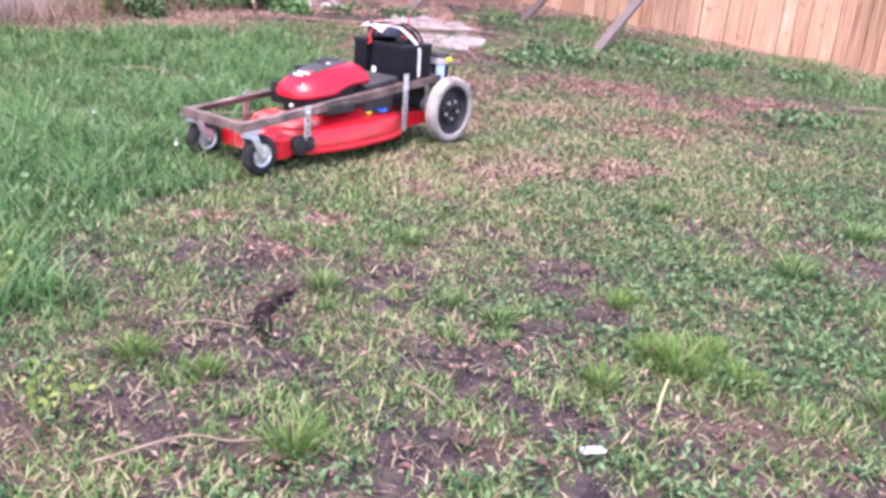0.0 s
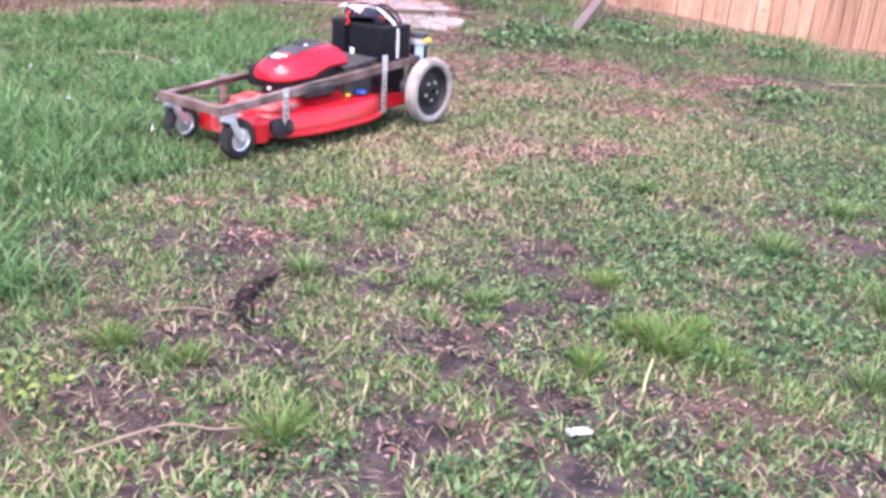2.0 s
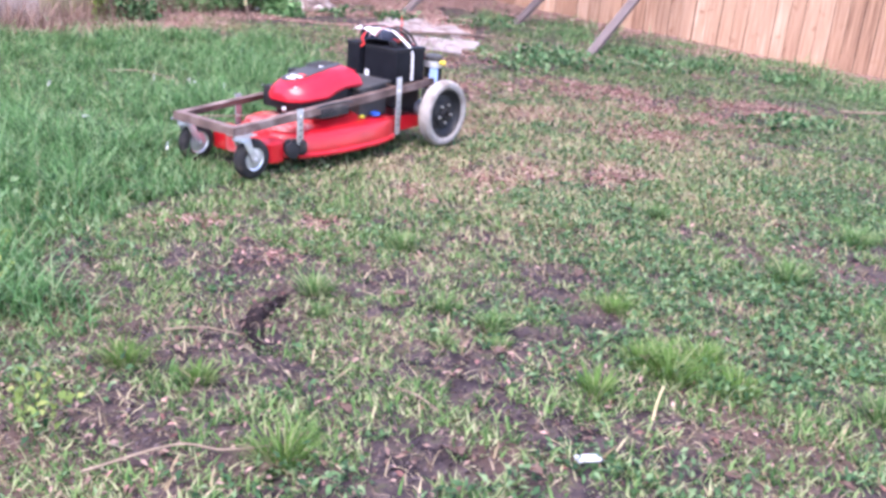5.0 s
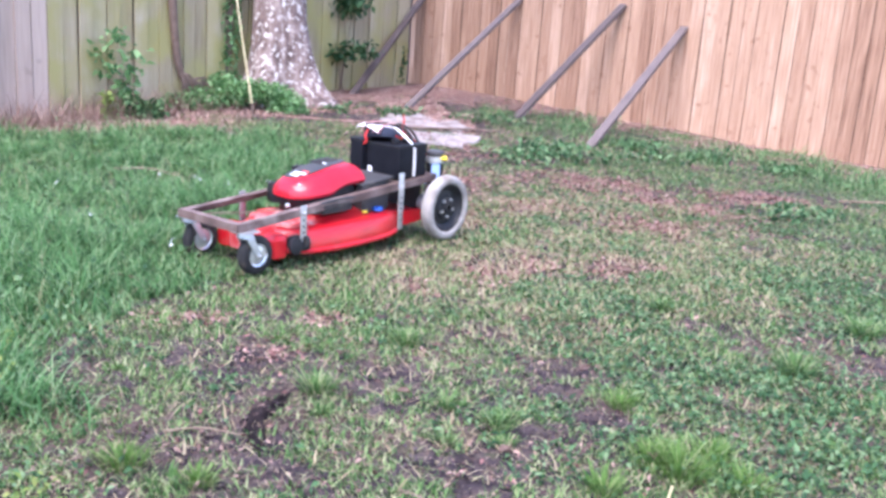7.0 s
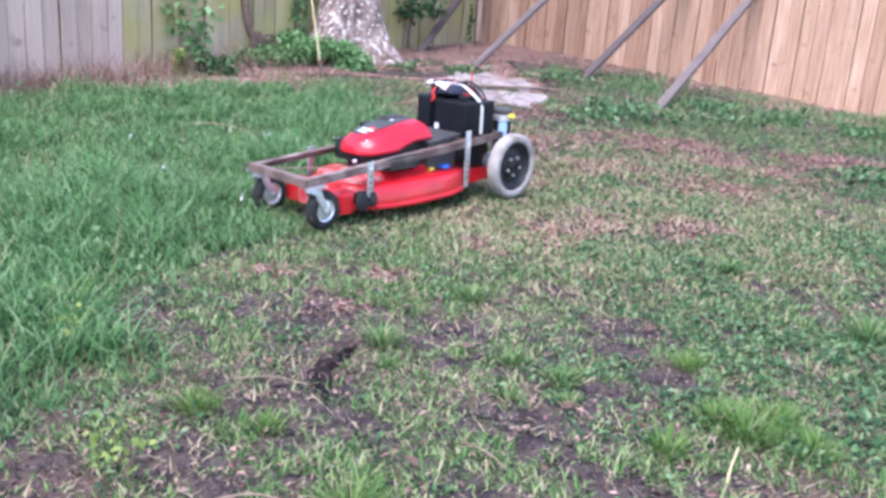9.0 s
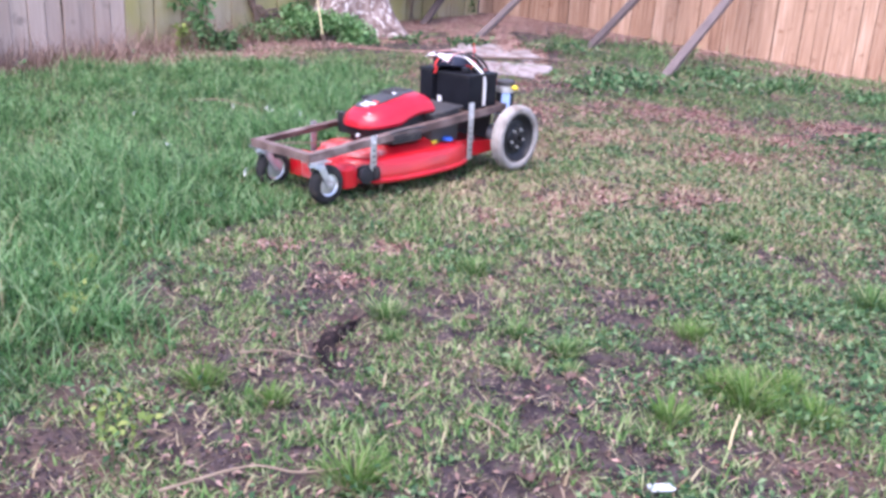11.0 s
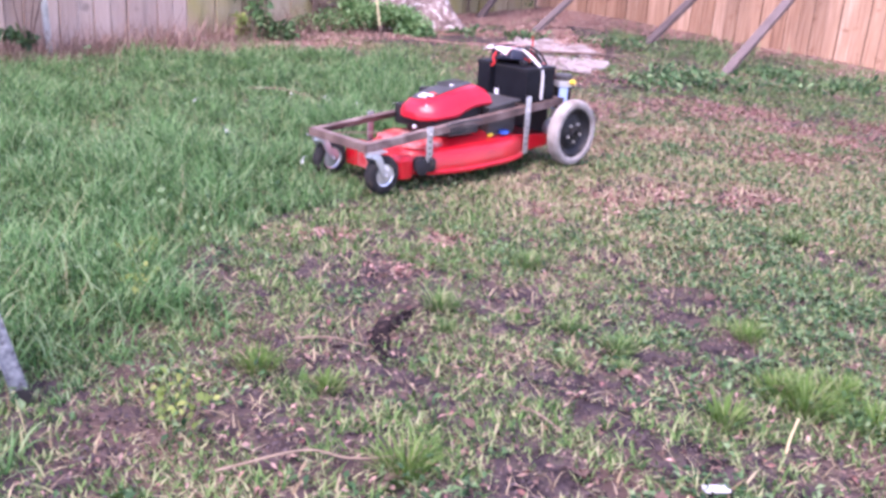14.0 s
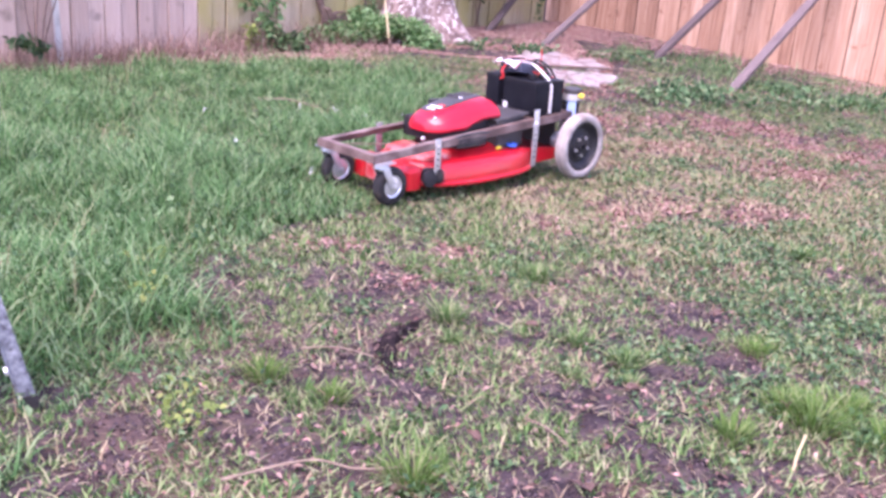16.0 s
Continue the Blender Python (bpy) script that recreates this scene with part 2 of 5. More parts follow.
def turned(bm, profile, base, axis, seg=24):
    """Turns a profile of (radius, height) about an axis from base."""
    q = Vector(axis).to_track_quat("Z", "Y").to_matrix()
    rings = []
    for r, h in profile:
        rings.append([bm.verts.new(Vector(base) + q @ Vector((r * math.cos(2 * math.pi * i / seg), r * math.sin(2 * math.pi * i / seg), h))) for i in range(seg)])
    for a, b in zip(rings, rings[1:]):
        for i in range(seg):
            bm.faces.new((a[i], a[(i + 1) % seg], b[(i + 1) % seg], b[i]))
    if profile[0] != profile[-1]:
        bm.faces.new(rings[0])
        bm.faces.new(rings[-1])
    else:
        bmesh.ops.remove_doubles(bm, verts=bm.verts, dist=1e-6)
    return bm


def rod(bm, a, b, r, r2=None, seg=12):
    d = Vector(b) - Vector(a)
    return turned(bm, [(r, 0), (r2 or r, d.length)], a, d, seg)


def smooth_path(pts, n=6):
    """Catmull-Rom through the points."""
    p = [Vector(q) for q in pts]
    p = [p[0] * 2 - p[1]] + p + [p[-1] * 2 - p[-2]]
    out = []
    for i in range(1, len(p) - 2):
        for k in range(n):
            t = k / n
            a, b, c, d = p[i - 1], p[i], p[i + 1], p[i + 2]
            out.append(0.5 * (2 * b + (c - a) * t + (2 * a - 5 * b + 4 * c - d) * t * t + (3 * b - a - 3 * c + d) * t ** 3))
    return out + [p[-2]]


def tube(bm, pts, r, seg=8, n=6, taper=None):
    path = smooth_path(pts, n)
    rings = []
    up = Vector((0.31, 0.2, 0.93))
    for i, q in enumerate(path):
        d = (path[min(i + 1, len(path) - 1)] - path[max(i - 1, 0)]).normalized()
        u = d.cross(up).normalized() if abs(d.dot(up)) < 0.98 else d.cross(Vector((1, 0, 0))).normalized()
        v = d.cross(u)
        rr = r if taper is None else r + (taper - r) * i / (len(path) - 1)
        rings.append([bm.verts.new(q + rr * (math.cos(2 * math.pi * k / seg) * u + math.sin(2 * math.pi * k / seg) * v)) for k in range(seg)])
    for a, b in zip(rings, rings[1:]):
        for k in range(seg):
            bm.faces.new((a[k], a[(k + 1) % seg], b[(k + 1) % seg], b[k]))
    bm.faces.new(rings[0])
    bm.faces.new(rings[-1])
    return bm


def superloop(cx, cy, rx, ry, z, power=2.6, seg=36):
    out = []
    for i in range(seg):
        a = 2 * math.pi * i / seg
        c, s = math.cos(a), math.sin(a)
        out.append(Vector((cx + rx * math.copysign(abs(c) ** (2 / power), c), cy + ry * math.copysign(abs(s) ** (2 / power), s), z)))
    return out


def loft(bm, loops, cap_bottom=False, cap_top=True):
    rings = [[bm.verts.new(p) for p in lp] for lp in loops]
    n = len(rings[0])
    for a, b in zip(rings, rings[1:]):
        for i in range(n):
            bm.faces.new((a[i], a[(i + 1) % n], b[(i + 1) % n], b[i]))
    if cap_bottom:
        bm.faces.new(rings[0])
    if cap_top:
        bm.faces.new(rings[-1])
    return bm


def mesh_arrays(name, verts, quads, tris, mat):
    """A mesh straight from arrays, for what has very many pieces."""
    me = bpy.data.meshes.new(name)
    nq, nt = len(quads), len(tris)
    me.vertices.add(len(verts))
    me.vertices.foreach_set("co", np.asarray(verts, np.float32).ravel())
    me.loops.add(nq * 4 + nt * 3)
    me.polygons.add(nq + nt)
    loops = np.concatenate([np.asarray(quads, np.int32).ravel(), np.asarray(tris, np.int32).ravel()])
    me.loops.foreach_set("vertex_index", loops)
    starts = np.concatenate([np.arange(nq) * 4, nq * 4 + np.arange(nt) * 3]).astype(np.int32)
    me.polygons.foreach_set("loop_start", starts)
    me.materials.append(mat)
    me.update(calc_edges=True)
    return new(name, me)


def lattice_noise(x, y, scale, seed):
    """Smooth value noise from 0 to 1 on arrays."""
    g = np.random.RandomState(seed).rand(64, 64)
    u, v = np.asarray(x) * scale + 200.0, np.asarray(y) * scale + 200.0
    i, j = np.floor(u).astype(int), np.floor(v).astype(int)
    a, b = u - i, v - j
    a, b = a * a * (3 - 2 * a), b * b * (3 - 2 * b)
    p = lambda di, dj: g[(i + di) % 64, (j + dj) % 64]
    return (p(0, 0) * (1 - a) + p(1, 0) * a) * (1 - b) + (p(0, 1) * (1 - a) + p(1, 1) * a) * b


# ---- the plan of the yard ----
CORNER = (-0.5, 12.5)      # where the two fences meet
NEW_DIR = (0.849, -0.529)  # along the new fence, away from the corner
OLD_DIR = (-0.529, -0.849)


def rise(x, y):
    """The ground climbs a little towards the corner by the tree."""
    dx, dy = np.asarray(x) - CORNER[0], np.asarray(y) - CORNER[1]
    a, b = dx * NEW_DIR[0] + dy * NEW_DIR[1], dx * OLD_DIR[0] + dy * OLD_DIR[1]
    r = np.sqrt((1.35 * a) ** 2 + b ** 2 + 0.2)
    return 0.32 * np.clip(1 - r / 7.5, 0, None)


def ground_z(x, y):
    near = np.clip(1.2 - np.hypot(np.asarray(x), np.asarray(y) - 5) / 12, 0, 1)
    return rise(x, y) + near * (0.03 * (lattice_noise(x, y, 1.7, 3) - 0.5) + 0.014 * (lattice_noise(x, y, 6.0, 4) - 0.5) + 0.01 * (lattice_noise(x, y, 16.0, 5) - 0.5))


def gz(x, y):
    return float(ground_z(np.array([x]), np.array([y]))[0])


def fence_gap(x, y):
    """Distances in front of the new and of the old fence."""
    dx, dy = np.asarray(x) - CORNER[0], np.asarray(y) - CORNER[1]
    return -(dx * 0.529 + dy * 0.849), dx * 0.849 - dy * 0.529


# ---- ground ----
fx = np.concatenate([-np.geomspace(400, 7.5, 18), np.arange(-7, 6.01, 0.07), np.geomspace(6.6, 400, 18)])
fy = np.concatenate([-np.geomspace(400, 1.0, 20), np.arange(0, 13.01, 0.07), np.geomspace(13.6, 400, 18)])
gxx, gyy = np.meshgrid(fx, fy)
gv = np.stack([gxx.ravel(), gyy.ravel(), ground_z(gxx.ravel(), gyy.ravel())], -1)
w_ = len(fx)
ii = (np.arange(len(fy) - 1)[:, None] * w_ + np.arange(w_ - 1)[None]).ravel()
ground = mesh_arrays("ground", gv, np.stack([ii, ii + 1, ii + w_ + 1, ii + w_], -1), np.zeros((0, 3), int), M_SOIL)
ground.data.polygons.foreach_set("use_smooth", [True] * len(ground.data.polygons))
tagged(ground, "brown soil yard with thatch and leaf litter", "ground", kind="structure")

# ---- fences ----


def picket_mesh(name, width, height, thick, mat, dog=0.03, warp=0.0):
    bm = bmesh.new()
    w, t = width / 2, thick / 2
    prof = [(-w, 0), (w, 0), (w + warp, height * 0.5), (w, height - dog), (w - dog, height), (-w + dog, height), (-w, height - dog), (-w + warp, height * 0.5)]
    a = [bm.verts.new((x, -t, z)) for x, z in prof]
    b = [bm.verts.new((x, t, z)) for x, z in prof]
    bm.faces.new(a)
    bm.faces.new(b[::-1])
    for i in range(len(prof)):
        j = (i + 1) % len(prof)
        bm.faces.new((a[i], a[j], b[j], b[i]))
    bmesh.ops.recalc_face_normals(bm, faces=bm.faces)
    me = bpy.data.meshes.new(name)
    bm.to_mesh(me)
    bm.free()
    me.materials.append(mat)
    return me


def fence(name, label, along, start, end, face, meshes, pick, rail_mat, rng, gap, post_step, lean=0.0, step=0.0, step_at=99.0):
    """A picket fence from the corner; pickets on the yard's side, rails and posts behind them."""
    head = tagged(new(name), label, "fence")
    head.matrix_world = Matrix.Translation((CORNER[0], CORNER[1], 0))
    ax, nrm = Vector((*along, 0)), Vector((*face, 0))
    turn = math.degrees(math.atan2(along[1], along[0]))
    if Vector((-along[1], along[0], 0)).dot(nrm) > 0:
        turn += 180
    s, count = start, 0
    # added backing strips, coloured dark to give the picket gaps their shade
    cover = picket_mesh("gap_backing", 0.07, 1.74, 0.012, M_GAP, 0.01)
    while s < end:
        p = ax * s
        z = gz(CORNER[0] + p.x, CORNER[1] + p.y) - 0.03 + rng.uniform(-0.012, 0.012)
        ob = new("picket", pick(s, meshes, rng))
        ob.parent = head
        p = p + nrm * (rng.uniform(-0.004, 0.004) + (0.006 if count % 2 else -0.006) + (step if s > step_at else 0.0))
        count += 1
        ob.matrix_local = pose(p.x, p.y, z, lean + rng.uniform(-0.4, 0.4), rng.uniform(-0.12, 0.12), turn + rng.uniform(-1.0, 1.0))
        back = new("gap_backing", cover)
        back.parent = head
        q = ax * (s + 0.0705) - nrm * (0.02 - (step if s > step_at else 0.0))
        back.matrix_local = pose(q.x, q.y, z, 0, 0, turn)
        s += 0.14 + gap + rng.uniform(0, 0.004)
    rot = Matrix.Rotation(radians(turn), 3, "Z")
    mid = (start + end) / 2
    for h in (0.25, 0.95, 1.6):
        bm = bmesh.new()
        p = ax * mid - nrm * 0.05
        box(bm, (p.x, p.y, h + 0.12), (end - start, 0.04, 0.09), rot)
        part("rail", bm, rail_mat, head)
    s = start + 0.1
    while s < end:
        bm = bmesh.new()
        p = ax * s - nrm * 0.1
        box(bm, (p.x, p.y, 0.95), (0.09, 0.09, 1.9), rot, 0.006)
        part("post", bm, rail_mat, head)
        s += post_step
    return head


rng = random.Random(11)
new_pickets = [picket_mesh("picket", 0.137, 1.8 + 0.012 * k, 0.017, M_NEWWOOD, 0.025, 0.0012 * (k - 2)) for k in range(5)]
old_pickets = [picket_mesh("picket", 0.136, 1.76 + 0.02 * k, 0.016, M_OLDWOOD, 0.02, 0.003 * (k - 1)) for k in range(4)]
algae_pickets = [picket_mesh("picket", 0.136, 1.77 + 0.015 * k, 0.016, M_ALGAE, 0.02, 0.003 * (k - 1)) for k in range(4)]
fence("wooden_fence", "new pale pine picket fence, braced upright", NEW_DIR, -0.22, 9.5, (-0.529, -0.849), new_pickets,
      lambda s, ms, r: r.choice(ms), M_NEWWOOD, rng, 0.002, 2.44, 0.0, 0.03, 2.72)
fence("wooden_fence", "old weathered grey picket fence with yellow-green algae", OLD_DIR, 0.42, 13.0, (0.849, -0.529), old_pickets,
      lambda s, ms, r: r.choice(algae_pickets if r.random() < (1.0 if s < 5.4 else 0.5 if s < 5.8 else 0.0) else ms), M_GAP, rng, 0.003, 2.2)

# grey corner post between the fences
bm = bmesh.new()
box(bm, (0, 0, 0.95), (0.09, 0.09, 1.9), None, 0.006)
ob = tagged(link_bm("fence_post", bm, M_BRACE), "grey weathered corner fence post", "fence post")
ob.matrix_world = pose(-0.73, 12.36, gz(-0.73, 12.36) - 0.05, 0, 0, -32)


def brace(foot, head, width, depth, label):
    bm = bmesh.new()
    a, b = Vector(foot), Vector(head)
    d = b - a
    box(bm, (0, 0, d.length / 2), (width, depth, d.length), None, 0.004)
    for v in bm.verts:
        k = v.co.z / d.length
        v.co.x += 0.012 * math.sin(3.1 * k + a.x)
        v.co.y += 0.01 * math.sin(2.3 * k + a.y)
    ob = tagged(link_bm("fence_brace", bm, M_BRACE), label, "fence brace", "timber props of the new fence")
    ob.matrix_world = Matrix.Translation(a) @ d.to_track_quat("Z", "Y").to_matrix().to_4x4()
    return ob


def fence_point(s, z, out=0.03):
    return (CORNER[0] + NEW_DIR[0] * s - 0.529 * out, CORNER[1] + NEW_DIR[1] * s - 0.849 * out, z)


for fxy, s, z, w in (((1.29, 8.69), 3.52, 1.27, 0.09), ((0.63, 10.05), 2.77, 1.47, 0.1), ((-0.57, 9.92), 1.42, 1.47, 0.075), ((-1.25, 10.65), -0.02, 1.42, 0.08)):
    brace((*fxy, gz(*fxy) - 0.03), fence_point(s, z), w, 0.045, "grey weathered timber brace propping the new fence")

# ---- trees and plants by the fence ----


def leaf_cloud(name, mat, centres, radii, count, size, rng, flat=0.6, parent=None):
    """Many small folded leaves about the given centres."""
    n = count
    r = np.random.RandomState(rng)
    c = np.asarray(centres, float)[r.randint(len(centres), size=n)]
    rad = np.asarray(radii, float)
    d = r.normal(size=(n, 3))
    d /= np.linalg.norm(d, axis=1, keepdims=True)
    p = c + d * rad * (r.rand(n, 1) ** 0.45)
    return leaves_at(name, mat, p, size, r, flat, parent)


def leaves_at(name, mat, p, size, r, flat=0.6, parent=None, wide=0.3):
    n = len(p)
    az = r.rand(n) * 2 * np.pi
    tilt = r.normal(size=n) * 0.5 * (2 - flat) - 0.2
    ln = size * (0.6 + 0.8 * r.rand(n))
    u = np.stack([np.cos(az) * np.cos(tilt), np.sin(az) * np.cos(tilt), np.sin(tilt)], -1)
    s = np.stack([-np.sin(az), np.cos(az), r.normal(size=n) * 0.4], -1)
    s /= np.linalg.norm(s, axis=1, keepdims=True)
    up = np.cross(u, s)
    wd = (ln * (wide + 0.4 * wide * r.rand(n)))[:, None]
    ln = ln[:, None]
    v = np.stack([p, p + u * ln * 0.45 + s * wd + up * wd * 0.35, p + u * ln - up * ln * 0.15, p + u * ln * 0.45 - s * wd + up * wd * 0.35], 1).reshape(-1, 3)
    k = np.arange(n) * 4
    tris = np.concatenate([np.stack([k, k + 1, k + 2], -1), np.stack([k, k + 2, k + 3], -1)])
    ob = mesh_arrays(name, v, np.zeros((0, 4), int), tris, mat)
    if parent:
        ob.parent = parent
    return ob


def big_tree():
    x, y = -1.83, 9.72
    z = gz(x, y)
    head = tagged(new("tree"), "old tree with flaking pale bark and flared roots", "tree")
    head.matrix_world = Matrix.Translation((x, y, z))
    bm = bmesh.new()
    rings, seg = [], 40
    for k in range(30):
        h = -0.15 + 5.2 * (k / 29) ** 1.7
        ring = []
        for i in range(seg):
            a = 2 * math.pi * i / seg
            flare = 0.3 * math.exp(-max(h, 0) / 0.3) * (0.7 + 0.5 * math.cos(3 * a + 0.6) + 0.25 * math.cos(5 * a + 2))
            rr = 0.29 - 0.022 * h + max(flare, -0.02) + 0.022 * noise.noise((math.cos(a) * 2, math.sin(a) * 2, h * 1.7)) + 0.012 * noise.noise((math.cos(a) * 6, math.sin(a) * 6, h * 5))
            ring.append(bm.verts.new((rr * math.cos(a) - 0.06 * h, rr * math.sin(a), h)))
        rings.append(ring)
    for a, b in zip(rings, rings[1:]):
        for i in range(seg):
            bm.faces.new((a[i], a[(i + 1) % seg], b[(i + 1) % seg], b[i]))
    bm.faces.new(rings[-1])
    part("trunk", bm, M_BARK, head)
    tips = []
    for k in range(6):
        a = k * 1.05 + 0.3
        bm = bmesh.new()
        top = Vector((1.7 * math.cos(a) - 0.3, 1.7 * math.sin(a), 6.6 + 0.5 * math.sin(k * 2.1)))
        tube(bm, [(-0.28, 0, 4.5 + 0.05 * k), (0.7 * math.cos(a) - 0.3, 0.7 * math.sin(a), 5.5), top], 0.11, taper=0.03)
        part("limb", bm, M_BARK, head)
        tips.append(top)
        tips.append(top + Vector((0.5 * math.cos(a + 1), 0.5 * math.sin(a + 1), 0.5)))
    leaf_cloud("crown", M_DARKLEAF, tips, (0.9, 0.9, 0.6), 5000, 0.12, 5, parent=head)


def ivy_trunk():
    x, y = -2.42, 9.55
    z = gz(x, y)
    head = tagged(new("tree"), "slender trunk wrapped in green ivy", "tree")
    head.matrix_world = Matrix.Translation((x, y, z))
    bm = bmesh.new()
    tube(bm, [(-0.03, 0, -0.1), (0.02, 0, 0.5), (0.06, 0, 1.2), (0.1, 0.02, 2.6)], 0.085, seg=14, taper=0.06)
    part("trunk", bm, M_VINE, head)
    r = np.random.RandomState(8)
    n = 2200
    h = r.rand(n) * 2.5
    a = r.rand(n) * 2 * np.pi
    rad = 0.09 + 0.05 * r.rand(n)
    leaves_at("ivy", M_IVY, np.stack([rad * np.cos(a) + 0.04 * h, rad * np.sin(a), h], -1), 0.055, r, 0.4, head)


def shrub(name, label, category, xy, centres, radii, count, size, mat, seed, stems=5, stem_r=0.008):
    head = tagged(new(name), label, category)
    head.matrix_world = Matrix.Translation((*xy, gz(*xy)))
    r = random.Random(seed)
    for k in range(stems):
        c = Vector(centres[k % len(centres)])
        bm = bmesh.new()
        foot = Vector((r.uniform(-0.05, 0.05), r.uniform(-0.05, 0.05), -0.03))
        tube(bm, [foot, (foot + c) / 2 + Vector((r.uniform(-0.05, 0.05), r.uniform(-0.05, 0.05), 0)), c], stem_r, seg=6, taper=stem_r * 0.4)
        part("stem", bm, M_VINE, head)
    leaf_cloud("foliage", mat, centres, radii, count, size, seed, parent=head)
    return head


big_tree()
ivy_trunk()
shrub("ivy_mound", "low mound of bright green ivy at the tree's foot", "shrub", (-2.2, 9.05),
      [(-0.45, -0.25, 0.04), (-0.25, -0.15, 0.09), (0.0, 0.0, 0.15), (0.2, 0.05, 0.2), (0.38, 0.1, 0.18), (-0.15, 0.2, 0.22), (0.5, 0.1, 0.1), (0.55, 0.0, 0.03)], (0.22, 0.2, 0.12), 4200, 0.045, M_IVY, 21, 6)
shrub("sapling", "thin green sapling with drooping leaves by the old fence", "sapling", (-3.0, 8.15),
      [(-0.1, 0.0, 0.4), (0.06, 0.0, 0.36), (0.0, 0.02, 0.25), (-0.2, 0, 0.6), (0.17, 0, 0.5), (0.0, 0, 0.68), (0.05, 0, 0.2)], (0.15, 0.1, 0.13), 170, 0.075, M_IVY, 22, 6, 0.005)
shrub("weed", "small lime-green seedling in the leaf litter", "weed", (-3.02, 7.95), [(0, 0, 0.1), (0.0, 0.0, 0.2)], (0.05, 0.05, 0.07), 60, 0.07, M_LIME, 23, 2, 0.004)
shrub("weed", "dark green weeds at the foot of the old fence", "weed", (-2.75, 8.1), [(0, 0, 0.1), (-0.1, 0.0, 0.14), (0.1, 0, 0.1)], (0.1, 0.1, 0.1), 260, 0.06, M_WEED, 24, 3, 0.004)
shrub("shrub", "dark-leaved shrub beside the tree trunk", "shrub", (-1.38, 10.95), [(0.0, 0.0, 0.95), (-0.15, 0.0, 1.05), (0.12, 0.0, 1.05), (-0.15, 0.0, 1.3), (0.1, 0.0, 1.25), (-0.05, 0.0, 1.5), (0.15, 0.0, 1.45), (0.0, -0.1, 0.45), (0.22, 0.0, 0.5), (-0.2, 0, 0.44)],
      (0.26, 0.16, 0.13), 1000, 0.075, M_DARKLEAF, 25, 3, 0.006)
shrub("shrub", "dark green ivy in the fence corner", "shrub", (-0.85, 12.1), [(0, 0, 0.12), (0.03, 0.02, 0.3), (-0.1, 0, 0.1), (0.02, 0.05, 0.45)], (0.13, 0.12, 0.13), 600, 0.06, M_DARKLEAF, 26, 3)
shrub("shrub", "dark conifer sprig by the old fence", "shrub", (-4.1, 6.25), [(0.0, 0.05, 0.2), (-0.08, 0.0, 0.2), (0.08, 0, 0.18)], (0.08, 0.07, 0.04), 260, 0.05, M_DARKLEAF, 27, 3)
shrub("shrub", "dark green bush against the old fence", "shrub", (-3.98, 6.27), [(0.0, 0, 0.72), (0.08, 0.07, 0.76), (-0.08, -0.07, 0.74), (0.12, 0.1, 0.68)], (0.1, 0.09, 0.09), 480, 0.06, M_DARKLEAF, 28, 4, 0.01)

# weeds standing out of the lawn
for k, (x, y, s, m) in enumerate(((2.33, 6.05, 1.0, M_WEED), (1.73, 8.7, 0.9, M_WEED), (0.57, 7.49, 1.1, M_WEED), (1.12, 7.75, 1.3, M_WEED), (0.3, 9.4, 1.2, M_WEED), (1.76, 8.04, 1.1, M_WEED),
                                  (2.4, 8.6, 1.0, M_WEED), (0.8, 8.1, 1.0, M_WEED), (-0.6, 9.5, 0.8, M_WEED), (-1.2, 9.3, 0.7, M_WEED), (3.0, 8.3, 0.8, M_WEED))):
    shrub("weed", "leafy green weed clump growing through the lawn", "weed", (x, y), [(-0.16 * s, 0, 0.05 * s), (0.16 * s, 0.05, 0.06 * s), (0, -0.12 * s, 0.07 * s), (0.02, 0.16 * s, 0.04)],
          (0.24 * s, 0.2 * s, 0.06 * s), int(150 * s), 0.05, m, 40 + k, 3, 0.004)
for k, (x, y) in enumerate(((-0.86, 1.78), (-0.78, 1.7), (-1.22, 2.35), (-1.35, 2.6))):
    shrub("weed", "small yellow-green weed in the grass", "weed", (x, y), [(0, 0, 0.05), (0.03, 0.02, 0.1), (-0.03, 0, 0.08)], (0.05, 0.05, 0.03), 34, 0.022, M_LIME, 60 + k, 2, 0.0025)

# dry vine root hanging on the old fence
bm = bmesh.new()
tube(bm, [(0.02, 0, 1.9), (-0.02, 0, 1.2), (0.03, 0.02, 0.7), (0.1, 0.02, 0.35), (0.3, 0.0, 0.02)], 0.05, seg=10, taper=0.03)
for k in range(9):
    a = k * 0.7
    tube(bm, [(0.1, 0.0, 0.35 - 0.02 * k), (0.16 + 0.03 * k, -0.05 + 0.02 * math.sin(a), 0.26 + 0.04 * math.sin(2 * a)), (0.26 + 0.04 * math.sin(a), -0.05 * math.cos(a), 0.02)], 0.012, seg=6, taper=0.006)
vine = tagged(link_bm("vine", bm, M_VINE), "dry brown vine climbing the old fence", "vine")
vine.matrix_world = pose(-2.71, 8.83, gz(-2.71, 8.83), 0, 0, 58)

